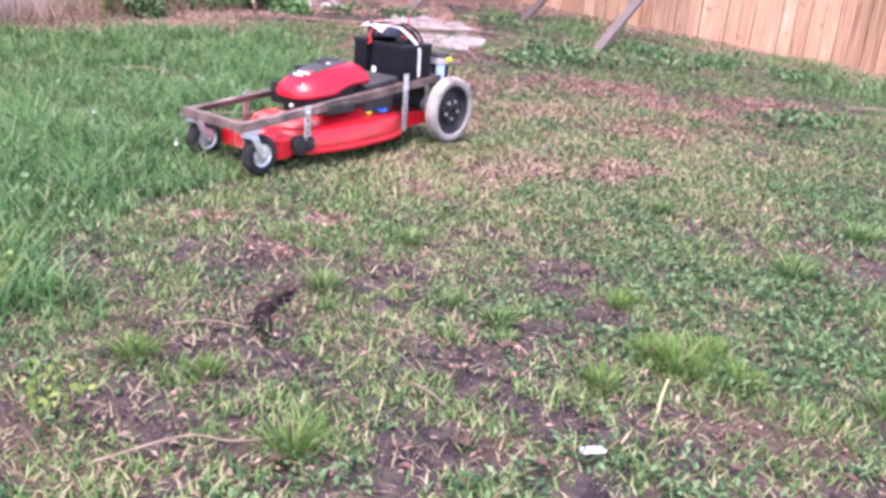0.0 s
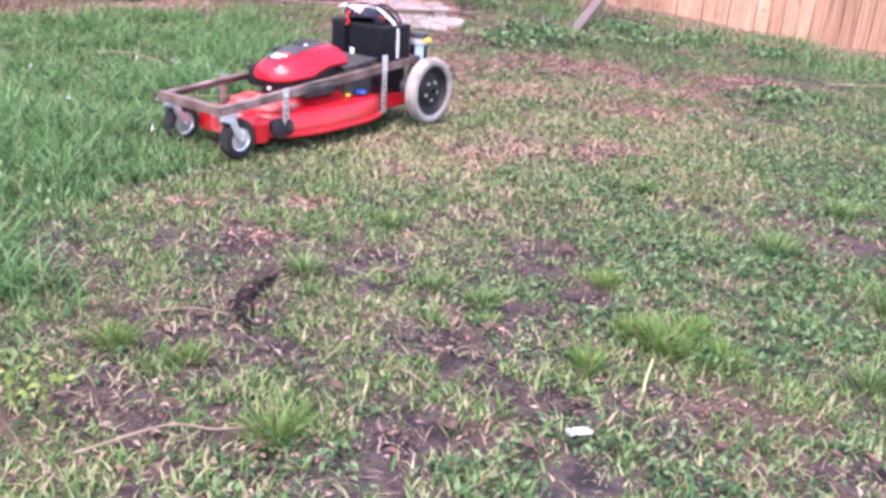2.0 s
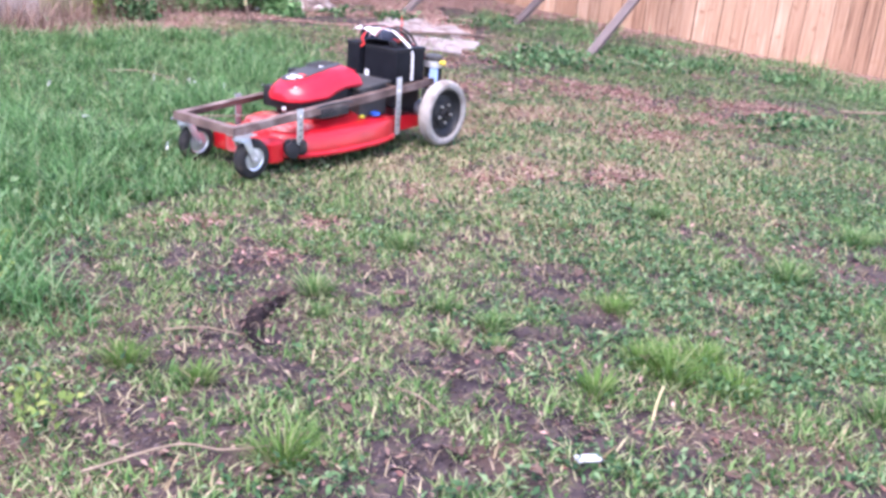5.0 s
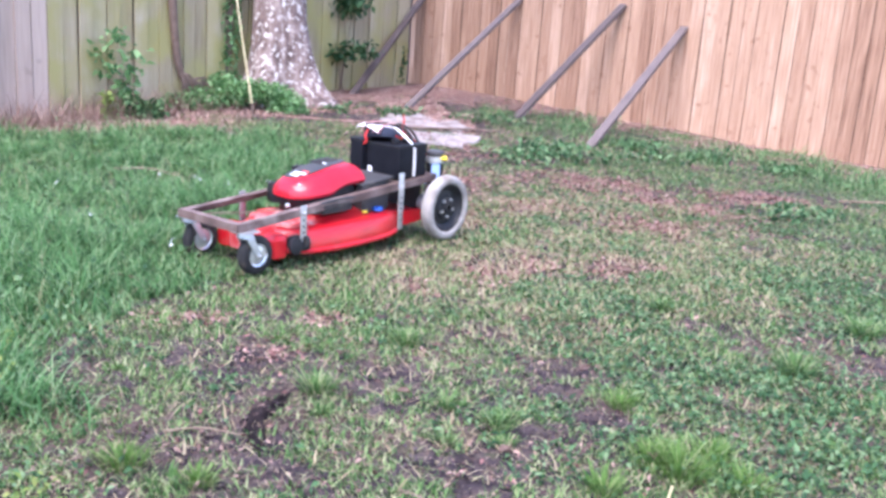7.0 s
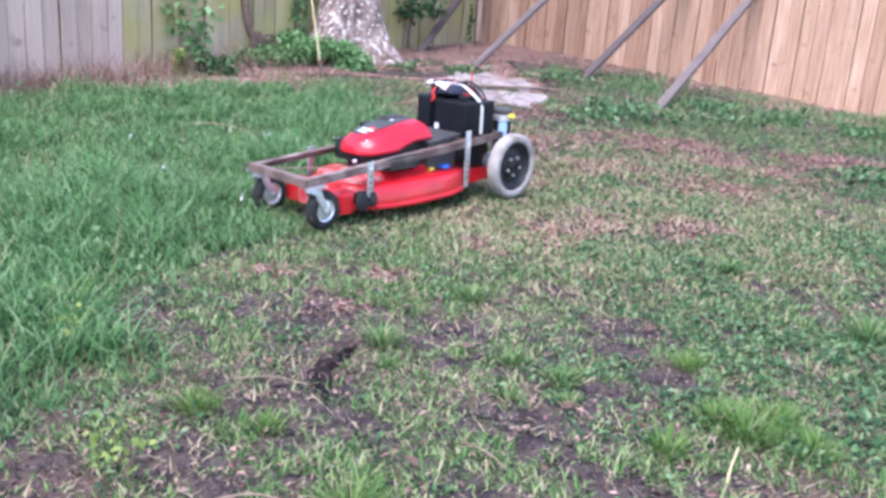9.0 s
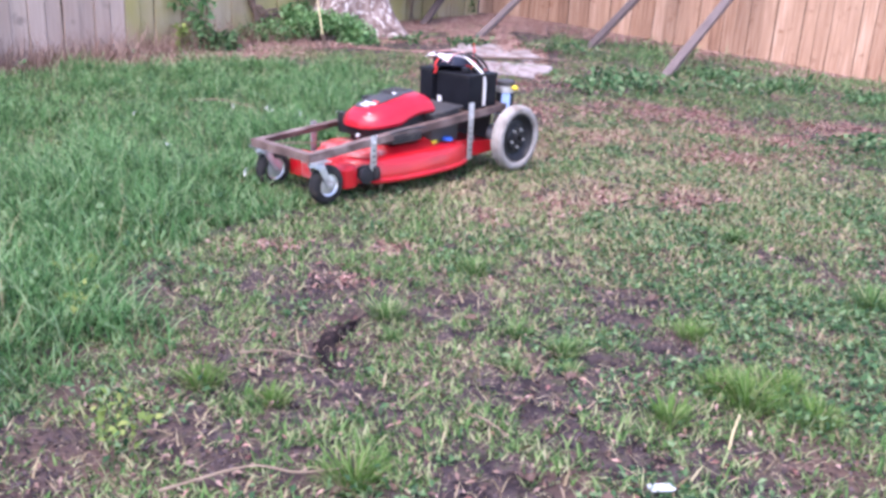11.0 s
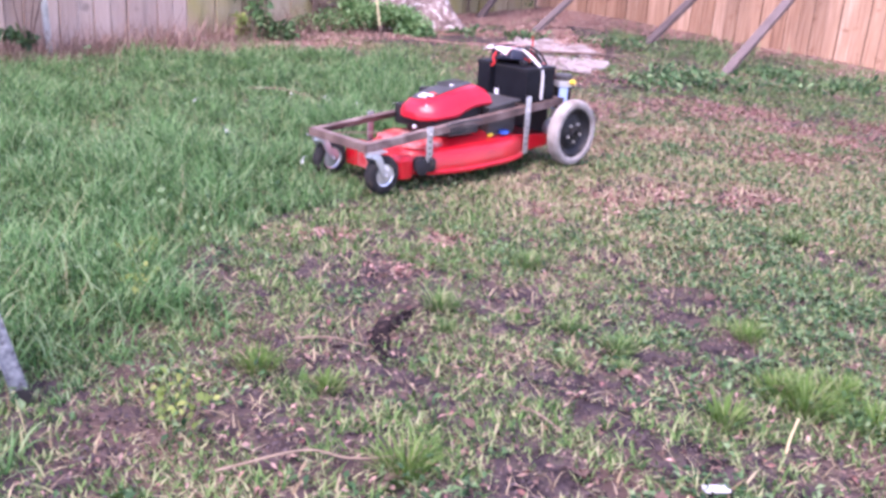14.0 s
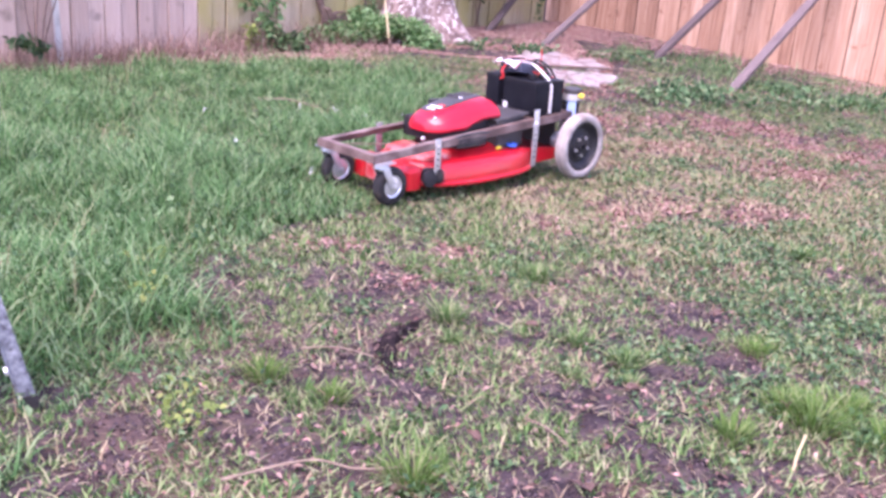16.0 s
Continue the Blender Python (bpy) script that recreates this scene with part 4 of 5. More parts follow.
    box(bm, (0.785, -0.14, 0.28), (0.09, 0.06, 0.1), None, 0.014)
    part("tank", bm, M_BLACK, engine, "black fuel tank")
    bm = bmesh.new()
    box(bm, (0.72, 0.165, 0.252), (0.2, 0.07, 0.05), None, 0.008)
    muffler = part("muffler", bm, M_BLACK, engine, "black finned muffler guard")
    for k in range(4):
        part("fin", box(bmesh.new(), (0.72, 0.2015, 0.236 + 0.011 * k), (0.18, 0.006, 0.004), None, 0.001), M_GREYPL, muffler)
    part("guard_bar", tube(bmesh.new(), [(0.6, 0.195, 0.285), (0.66, 0.2, 0.292), (0.8, 0.2, 0.288), (0.86, 0.18, 0.27)], 0.006, seg=8), M_GREYPL, muffler)
    bm = bmesh.new()
    turned(bm, [(0.008, 0), (0.01, 0.004), (0.01, 0.014), (0.006, 0.017)], (0.9, 0.06, 0.262), (1, 0.2, 0), 18)
    part("spark_cap", bm, M_ALU, engine, "bright metal cap")
    bm = bmesh.new()
    box(bm, (0.405, 0, 0.335), (0.23, 0.34, 0.012), Matrix.Rotation(radians(5), 3, "Y"), 0.004)
    box(bm, (0.4, 0, 0.255), (0.2, 0.3, 0.15), None, 0.012)
    part("rear_door", bm, M_GREYPL, head, "dark plastic rear flap")
    # frame
    for sd in (-1, 1):
        part("rail", angle_iron(bmesh.new(), (-0.03, sd * 0.2, rail_z(-0.03)), (1.317, sd * 0.2, rail_z(1.317)), (0, -sd, 0)), M_RUST, head, "rusty angle-iron rail")
    part("crossbar", angle_iron(bmesh.new(), (1.317, -0.2, rail_z(1.317) + 0.003), (1.317, 0.2, rail_z(1.317) + 0.003), (-1, 0, 0)), M_RUST, head, "rusty angle-iron crossbar")
    part("crossbar", angle_iron(bmesh.new(), (0.01, -0.2, rail_z(0) + 0.004), (0.01, 0.2, rail_z(0) + 0.004), (1, 0, 0)), M_RUST, head, "rusty angle-iron crossbar")
    part("crossbar", angle_iron(bmesh.new(), (0.29, -0.2, rail_z(0.29) + 0.004), (0.29, 0.2, rail_z(0.29) + 0.004), (-1, 0, 0)), M_RUST, head, "rusty angle-iron crossbar")
    for sd in (-1, 1):
        bracket(head, 0.946, sd, 0.09, 0.292)
        bracket(head, 0.274, sd, 0.08, 0.368)
        drive_wheel(head, sd)
        gear_motor(head, sd)
        caster(head, sd)
    bm = bmesh.new()
    box(bm, (0.012, 0, 0.21), (0.014, 0.24, 0.16), None, 0.004)
    box(bm, (0.006, 0, 0.285), (0.02, 0.24, 0.012), None, 0.003)
    part("rear_guard", bm, M_GREYPL, head, "scuffed dark rear panel")
    # batteries and controls
    for y0, y1, x1, zt in ((-0.13, -0.045, 0.3, 0.51), (-0.035, 0.185, 0.275, 0.5)):
        bm = bmesh.new()
        box(bm, ((0.055 + x1) / 2, (y0 + y1) / 2, (0.33 + zt) / 2), (x1 - 0.055, y1 - y0, zt - 0.33), None, 0.008)
        batt = part("battery", bm, M_BATT, head, "black sealed battery")
        part("lid", box(bmesh.new(), ((0.055 + x1) / 2, (y0 + y1) / 2, zt - 0.008), (x1 - 0.05, y1 - y0 + 0.004, 0.014), None, 0.004), M_BLACK, batt)
        for k in (-1, 1):
            part("terminal", rod(bmesh.new(), (0.1, (y0 + y1) / 2 + 0.03 * k, zt), (0.1, (y0 + y1) / 2 + 0.03 * k, zt + 0.016), 0.008, None, 10), M_GALV, batt)
    part("label", box(bmesh.new(), (0.2762, -0.01, 0.36), (0.002, 0.026, 0.03)), M_LABEL, head, "small white label")
    bm = bmesh.new()
    box(bm, (0.19, -0.005, 0.538), (0.15, 0.14, 0.05), Matrix.Rotation(radians(-10), 3, "Y") @ Matrix.Rotation(radians(5), 3, "X"), 0.008)
    ctrl = part("controller", bm, M_CTRL, head, "dark blue motor controller")
    bm = bmesh.new()
    bmesh.ops.create_grid(bm, x_segments=14, y_segments=14, size=0.5, matrix=Matrix.Translation((0.215, -0.03, 0.578)) @ Matrix.Rotation(radians(-8), 4, "Y") @ Matrix.Diagonal((0.16, 0.15, 1, 1)))
    for v in bm.verts:
        v.co.z += 0.012 * noise.noise(v.co * 26) + 0.006 * noise.noise(v.co * 70) - 1.6 * max(0.0, abs(v.co.y + 0.03) - 0.05) ** 1.3 - 1.4 * max(0.0, v.co.x - 0.27) ** 1.2
    bmesh.ops.solidify(bm, geom=list(bm.faces), thickness=0.002)
    part("cover", bm, M_COVER, ctrl, "crumpled pale pink plastic cover")
    for k, (x, y) in enumerate(((0.15, 0.12), (0.1, 0.06), (0.12, -0.09), (0.22, 0.11))):
        part("connector", box(bmesh.new(), (x, y, 0.514), (0.04, 0.03, 0.024), Matrix.Rotation(0.4 * k, 3, "Z"), 0.004), (M_BLACK, M_ORANGE, M_BLACK, M_BLACK)[k], ctrl)
    wires(head)
    part("cord", tube(bmesh.new(), [(1.29, -0.03, 0.262), (1.1, 0.0, 0.245), (0.93, 0.03, 0.24)], 0.003, seg=6), M_STICK, head, "frayed starter cord")
    return head


mower()

# ---- small things on the lawn ----


def ladder():
    """The foot of an aluminium step ladder leaning into the grass."""
    head = tagged(new("step_ladder"), "scuffed aluminium step ladder standing in tall grass", "step ladder")
    head.matrix_world = pose(-1.2, 1.73, gz(-1.2, 1.73), 0, 0, 8)
    tops = []
    for k, (x0, y0) in enumerate(((0.0, 0.0), (-0.42, 0.04))):
        a, b = Vector((x0, y0, 0.03)), Vector((x0 + (-0.17 if k == 0 else 0.17), y0 - 0.1, 0.9))
        d = b - a
        q = d.to_track_quat("Z", "Y").to_matrix()
        bm = bmesh.new()
        box(bm, (a + b) / 2, (0.016, 0.034, d.length), q, 0.002)
        box(bm, (a + b) / 2 + q @ Vector((0.0, -0.0195, 0)), (0.022, 0.004, d.length), q, 0.001)
        rail = part("rail", bm, M_SCUFF, head, "scuffed aluminium rail")
        part("foot", box(bmesh.new(), a + Vector((0, 0, -0.01)), (0.024, 0.042, 0.05), q, 0.006), M_RUBBER, rail, "black rubber foot")
        for h in (0.1, 0.34):
            p = a + d * h + q @ Vector((0, -0.021, 0))
            part("rivet", rod(bmesh.new(), p, p + q @ Vector((0, -0.008, 0)), 0.011, None, 12), M_SILVER, rail)
        tops.append(b)
    for h, m, lab in ((0.13, M_BLACK, "dark cross brace"), (0.27, M_LABEL, "white step tread"), (0.58, M_GREYPL, "dark step tread")):
        a = Vector((-0.17 * h, -0.1 * h, 0.03 + 0.87 * h))
        b = Vector((-0.42 + 0.17 * h, 0.04 - 0.1 * h, 0.03 + 0.87 * h))
        part("tread", box(bmesh.new(), (a + b) / 2 + Vector((-0.03, 0.03, 0)), ((a - b).length - 0.075, 0.07, 0.075), None, 0.006), m, head, lab)
    part("top_cap", box(bmesh.new(), (tops[0] + tops[1]) / 2, ((tops[0] - tops[1]).length + 0.04, 0.12, 0.03), None, 0.008), M_GREYPL, head)
    return head


ladder()

# paper scrap, sticks, fallen leaves
bm = bmesh.new()
box(bm, (0, 0, 0.016), (0.062, 0.024, 0.009), Matrix.Rotation(radians(6), 3, "Y"), 0.004)
ob = tagged(link_bm("paper_scrap", bm, M_PAPER), "small crumpled white paper scrap on the lawn", "litter")
ob.matrix_world = pose(0.396, 1.763, gz(0.396, 1.763) + 0.004, 0, 0, 24)

for pts, r in ((((-0.66, 1.57), (-0.5, 1.665), (-0.4, 1.685), (-0.3, 1.7)), 0.0035), (((-0.7, 2.235), (-0.6, 2.255), (-0.5, 2.27)), 0.0035), (((-0.05, 1.99), (0.0, 1.95), (0.05, 1.915)), 0.003),
               (((0.35, 4.6), (0.5, 4.55), (0.62, 4.58)), 0.005), (((3.0, 7.0), (3.25, 6.95), (3.5, 7.05)), 0.012), (((-2.2, 5.9), (-2.0, 5.95), (-1.75, 5.85)), 0.008), (((-1.5, 3.6), (-1.35, 3.62), (-1.2, 3.58)), 0.005)):
    bm = bmesh.new()
    tube(bm, [(x, y, gz(x, y) + 0.02 + r + 0.012 * (k % 2)) for k, (x, y) in enumerate(pts)], r, seg=6, taper=r * 0.6)
    tagged(link_bm("stick", bm, M_STICK), "dry pale stick lying on the lawn", "stick", "dry sticks on the lawn")
bm = bmesh.new()
tube(bm, [(0, 0, 0), (0.004, 0.002, 0.05), (0.012, 0.0, 0.1)], 0.004, seg=6, taper=0.003)
ob = tagged(link_bm("stalk", bm, M_CANE), "short upright dry yellow stalk", "stalk")
ob.matrix_world = Matrix.Translation((0.59, 2.0, gz(0.59, 2.0) - 0.005))


def fallen_leaf(x, y, size, turn, mat):
    bm = bmesh.new()
    n = 7
    rows = []
    for i in range(n):
        t = i / (n - 1)
        w = 0.36 * math.sin(math.pi * min(1, t * 0.96 + 0.04)) * size
        zz = 0.12 * size * math.sin(3 * t)
        rows.append([bm.verts.new((t * size, s * w, zz + abs(s) * 0.18 * size)) for s in (-1, 0, 1)])
    for a, b in zip(rows, rows[1:]):
        for k in (0, 1):
            bm.faces.new((a[k], a[k + 1], b[k + 1], b[k]))
    bmesh.ops.solidify(bm, geom=list(bm.faces), thickness=0.0012)
    ob = tagged(link_bm("fallen_leaf", bm, mat), "curled dry tan leaf lying on the lawn", "leaf", "dry leaves on the lawn")
    ob.matrix_world = pose(x, y, gz(x, y) + 0.018, 8, -6, turn)


rl = random.Random(9)
for x, y in ((-0.15, 1.86), (0.26, 1.69), (1.0, 3.3), (0.87, 4.27), (-0.27, 1.63), (0.97, 1.71), (1.48, 3.68), (0.5, 2.9), (0.2, 2.25), (-0.1, 2.6), (0.85, 2.5), (0.62, 2.3), (1.25, 2.85), (-0.3, 2.9), (0.33, 3.4), (1.6, 2.9),
             (0.1, 1.75), (0.7, 1.75)):
    fallen_leaf(x, y, rl.uniform(0.035, 0.06), rl.uniform(0, 360), M_LITTER)

# dark wet mud where a wheel has spun
bm = bmesh.new()
pts = [(0.0, -0.02), (0.06, 0.03), (0.13, 0.1), (0.16, 0.17), (0.1, 0.16), (0.04, 0.11), (-0.04, 0.06), (-0.07, 0.0), (-0.05, -0.08), (-0.01, -0.16), (0.03, -0.13), (0.03, -0.06)]
cen = bm.verts.new((0.03, 0.04, 0.016))
rim_v = [bm.verts.new((x, y, 0.004 * math.sin(7 * x + 5 * y))) for x, y in pts]
for i in range(len(pts)):
    bm.faces.new((cen, rim_v[i], rim_v[(i + 1) % len(pts)]))
bmesh.ops.subdivide_edges(bm, edges=bm.edges, cuts=7, use_grid_fill=True)
for v in bm.verts:
    v.co.z += 0.02 * noise.noise(v.co * 22) + 0.01 * noise.noise(v.co * 60) + 0.002
mud = tagged(link_bm("mud_patch", bm, M_MUD), "dark wet mud churned up in the lawn", "mud", kind="structure")
mud.matrix_world = pose(-0.478, 2.37, gz(-0.478, 2.37) + 0.004, 0, 0, 14) @ Matrix.Diagonal((0.68, 1.1, 1, 1))

# ---- grass, weeds and litter ----
TALL = ((-1.3, -1.0), (-1.18, 1.2), (-1.08, 1.62), (-1.0, 1.9), (-1.05, 2.16), (-1.07, 2.5), (-1.1, 2.9), (-1.1, 3.4), (-0.98, 3.75), (-0.75, 4.2), (-0.72, 4.7), (-0.72, 5.4), (-0.62, 6.1), (-0.72, 6.9), (-1.0, 7.7), (-2.1, 7.6), (-2.95, 7.2), (-3.5, 6.85), (-3.95, 6.0), (-5.3, 3.6), (-7.4, 0.2), (-8.0, -1.4))
BARE = ((-0.62, 2.17, 0.09), (-0.52, 2.21, 0.1), (-0.4, 2.08, 0.1), (-0.33, 2.09, 0.08), (-0.21, 2.22, 0.09), (-0.06, 2.18, 0.09), (0.04, 2.19, 0.1), (0.12, 2.22, 0.07), (-0.82, 2.18, 0.1), (-0.72, 1.78, 0.11), (-0.58, 1.71, 0.09),
        (-0.39, 1.77, 0.08), (-0.93, 1.56, 0.12), (-0.92, 1.72, 0.09), (0.24, 1.92, 0.1), (0.36, 1.93, 0.11), (0.5, 1.9, 0.1), (0.12, 1.73, 0.1), (0.0, 1.7, 0.1), (0.88, 1.92, 0.13), (0.72, 1.9, 0.09), (-0.14, 2.79, 0.11),
        (0.21, 3.22, 0.13), (0.45, 2.92, 0.1), (0.38, 2.75, 0.1), (0.52, 2.56, 0.09), (0.15, 2.04, 0.09), (-0.41, 2.83, 0.1), (-0.56, 2.8, 0.12), (0.32, 2.41, 0.08), (-0.45, 2.38, 0.17), (0.65, 3.45, 0.1), (1.1, 3.55, 0.13), (0.9, 4.38, 0.16))
MULCH = ((-0.02, 6.55, 0.3), (0.25, 6.6, 0.3), (0.55, 6.75, 0.25), (0.95, 6.84, 0.35), (1.3, 6.9, 0.35), (1.45, 6.45, 0.3), (1.75, 6.2, 0.35), (2.3, 6.9, 0.4), (0.66, 5.88, 0.3), (1.25, 5.6, 0.3), (0.2, 4.2, 0.2), (0.5, 4.39, 0.16),
         (0.88, 4.42, 0.2), (-0.54, 2.91, 0.1), (-0.44, 3.32, 0.1), (-0.86, 3.25, 0.13), (-0.99, 3.21, 0.1), (-0.07, 3.82, 0.12), (-2.5, 7.9, 0.5), (-0.56, 7.8, 0.35), (0.1, 7.6, 0.3), (0.0, 5.5, 0.3))


def in_polygon(x, y, poly):
    inside = np.zeros(len(x), bool)
    n = len(poly)
    for i in range(n):
        (x0, y0), (x1, y1) = poly[i], poly[(i + 1) % n]
        if y0 == y1:
            continue
        hit = ((y0 > y) != (y1 > y)) & (x < (x1 - x0) * (y - y0) / (y1 - y0) + x0)
        inside ^= hit
    return inside


def spots(x, y, places):
    """How far inside the nearest of the round places a point lies, 1 in its middle."""
    best = np.zeros(len(x))
    for cx, cy, r in places:
        best = np.maximum(best, 1 - np.hypot(x - cx, y - cy) / (r * 1.5))
    return best + (best > 0) * 0.5 * (lattice_noise(x, y, 7, 31) - 0.5)


def scatter(density, seed, far=5.0, y0=1.0, y1=12.4):
    """Random places in front of the fences, thinner with distance."""
    r = np.random.RandomState(seed)
    y0 = y0 - 4.5
    n = int(density * 15.5 * (y1 - y0))
    x, y = r.uniform(-8.2, 7.3, n), r.uniform(y0, y1, n)
    away = np.maximum(np.maximum(-0.72 * y - 0.6 - x, x - 0.52 * y - 0.5), 1.0 - y)
    lush = np.clip(1.0 - 0.9 * np.maximum(away, 0), 0.18, 1.0)
    keep = r.rand(n) < lush * np.clip((far / np.maximum(np.hypot(x, y), 1.0)), 0, 1)
    a, b = fence_gap(x, y)
    keep &= (a > 0.03) & (b > 0.03)
    return x[keep], y[keep], r


def near_mower(x, y):
    c, s = math.cos(radians(233.5)), math.sin(radians(233.5))
    u, v = (x + 0.232) * c + (y - 4.88) * s, -(x + 0.232) * s + (y - 4.88) * c
    deck = (u > 0.05) & (u < 1.12) & (np.abs(v) < 0.25)
    front = (u > 1.0) & (u < 1.33) & (np.abs(v) < 0.25)
    return deck, front


def blades(name, mat, x, y, length, width, lean, r, label, category, segs=3, curl=0.6, azimuth=None):
    n = len(x)
    az = r.rand(n) * 2 * np.pi if azimuth is None else azimuth
    base = np.stack([x, y, ground_z(x, y) - 0.004], -1)
    side_az = az + np.pi / 2 + r.normal(size=n) * 0.5
    side = np.stack([np.cos(side_az), np.sin(side_az), np.zeros(n)], -1)
    p, ang_ = base.copy(), lean.copy()
    vs = []
    for k in range(segs):
        w = (width * (1 - 0.75 * (k / segs) ** 1.5))[:, None] * 0.5
        vs += [p - side * w, p + side * w]
        st = (length / segs)[:, None]
        p = p + st * np.stack([np.cos(az) * np.sin(ang_), np.sin(az) * np.sin(ang_), np.cos(ang_)], -1)
        ang_ = np.clip(ang_ + curl * (0.5 + r.rand(n)), 0, 2.3)
    vs.append(p)
    nv = 2 * segs + 1
    verts = np.stack(vs, 1).reshape(-1, 3)
    o = np.arange(n) * nv
    quads = np.concatenate([np.stack([o + 2 * k, o + 2 * k + 1, o + 2 * k + 3, o + 2 * k + 2], -1) for k in range(segs - 1)]) if segs > 1 else np.zeros((0, 4), int)
    e = 2 * (segs - 1)
    tris = np.stack([o + e, o + e + 1, o + e + 2], -1)
    return tagged(mesh_arrays(name, verts, quads, tris, mat), label, category, kind="stuff")


def tall_at(x, y):
    wob = 0.35 * (lattice_noise(x, y, 2.2, 14) - 0.5)
    return in_polygon(x + wob, y + wob, TALL)


# tall uncut grass
x, y, r = scatter(7600, 101, far=4.6)
k = tall_at(x, y) & (lattice_noise(x, y, 2.4, 15) * 0.9 + lattice_noise(x, y, 9, 34) * 1.2 - 0.38 > r.rand(len(x)))
x, y = x[k], y[k]
deck, front = near_mower(x, y)
clear = ~(deck | (np.hypot(x + 1.17, y - 1.64) < 0.11))
x, y, front = x[clear], y[clear], front[clear]
n = len(x)
edge = np.where(tall_at(x + 0.16, y - 0.1), 1.0, 0.55) * np.where(tall_at(x + 0.4, y - 0.2), 1.0, 0.85)
hgt = edge * (0.03 + 0.13 * lattice_noise(x, y, 1.6, 16) + 0.17 * lattice_noise(x, y, 5, 17) ** 1.5) * (0.45 + 0.65 * r.rand(n)) * np.where(front, 0.8, 1.0) * np.clip(1.55 - 0.08 * y, 0.95, 1.3)
az = 2 * np.pi * lattice_noise(x, y, 3.2, 18) * 1.5 + r.normal(size=n) * 2.0
blades("tall_grass", M_TALL, x, y, hgt, 0.0038 + 0.0035 * r.rand(n), 0.15 + 0.5 * np.abs(r.normal(size=n)), r, "tall uncut green grass blades", "grass", 4, 0.3, az)
x, y, r = scatter(130, 102, far=4.0)
k = tall_at(x, y)
x, y = x[k], y[k]
deck, front = near_mower(x, y)
x, y = x[~deck], y[~deck]
n = len(x)
blades("dry_grass", M_STRAW, x, y, 0.1 + 0.12 * r.rand(n), np.full(n, 0.003), 0.3 + 0.5 * np.abs(r.normal(size=n)), r, "dry straw blades in the tall grass", "grass", 3, 0.3)

x, y, r = scatter(70, 110, far=3.5)
k = tall_at(x, y) & (lattice_noise(x, y, 3, 35) > 0.45)
x, y = x[k], y[k]
deck, front = near_mower(x, y)
x, y = x[~(deck | front)], y[~(deck | front)]
zz = ground_z(x, y) + 0.05 + 0.12 * r.rand(len(x))
tagged(leaves_at("tall_weeds", M_WEED, np.repeat(np.stack([x, y, zz], -1), 4, axis=0) + r.normal(size=(4 * len(x), 3)) * 0.012, 0.022, r, 0.8), "broad-leaved weeds among the tall grass", "weeds", kind="stuff")

# short lawn
x, y, r = scatter(19000, 103, far=3.2)
bare, mul = spots(x, y, BARE), spots(x, y, MULCH)
a, b = fence_gap(x, y)
cover = 0.34 + 0.8 * lattice_noise(x, y, 2.1, 19) + 1.25 * (lattice_noise(x, y, 6, 20) - 0.47) + 1.5 * (lattice_noise(x, y, 19, 28) - 0.5) - 0.95 * np.clip(bare, 0, 1) - 0.8 * np.clip(mul, 0, 1) - 1.0 * np.clip(1.5 - a, 0, 1) - 1.2 * np.clip(0.9 - b, 0, 1) - 1.0 * ((y > 8.6) & (x < 0.3)) - 0.16 * np.clip((2.3 - y) * 2, 0, 1)
k = cover > r.rand(len(x))
x, y = x[k], y[k]
n = len(x)
blades("lawn", M_LAWN, x, y, 0.012 + 0.036 * r.rand(n) ** 1.4 * (0.35 + 1.2 * lattice_noise(x, y, 5, 21)), 0.0035 + 0.0055 * r.rand(n), 0.3 + 0.7 * np.abs(r.normal(size=n)), r, "short patchy green lawn grass", "grass", 2, 0.35)
# clippings and straw
x, y, r = scatter(4200, 104, far=3.6)
cov = 0.04 + 0.3 * np.clip((y - 3.2) * 0.6, 0, 1) + 0.75 * lattice_noise(x, y, 2.6, 22) ** 2 + 0.9 * spots(x, y, ((-0.76, 2.85, 0.12), (-0.27, 2.54, 0.08), (-0.07, 2.38, 0.07), (0.3, 3.31, 0.12), (-0.23, 4.27, 0.4), (-0.5, 4.0, 0.3), (0.05, 3.7, 0.3), (0.3, 4.6, 0.6), (0.6, 5.2, 0.7), (0.9, 4.4, 0.6), (0.3, 5.8, 0.6), (-0.55, 2.46, 0.1)))
k = (cov > r.rand(len(x))) & ~tall_at(x, y)
x, y = x[k], y[k]
n = len(x)
blades("clippings", M_STRAW, x, y, 0.02 + 0.06 * r.rand(n) ** 2, 0.003 + 0.004 * r.rand(n), 1.0 + 0.55 * r.rand(n), r, "dry straw-coloured grass clippings", "grass", 2, 0.25)


# pale dried grass standing in the mown strip
x, y, r = scatter(3000, 115, far=6.0, y1=6.8)
k = (0.65 * np.clip(spots(x, y, ((-0.2, 4.1, 0.5), (0.3, 4.4, 0.6), (0.7, 4.9, 0.6), (0.1, 5.3, 0.5), (1.1, 4.2, 0.5), (0.5, 3.6, 0.4), (1.5, 4.9, 0.5), (0.6, 5.9, 0.5))), 0, 1) + 0.05 > r.rand(len(x))) & ~tall_at(x, y)
x, y = x[k], y[k]
n = len(x)
blades("dry_lawn", M_STRAW, x, y, 0.025 + 0.05 * r.rand(n), 0.004 + 0.005 * r.rand(n), 0.5 + 0.6 * r.rand(n), r, "pale dried grass standing in the mown lawn", "grass", 2, 0.3)

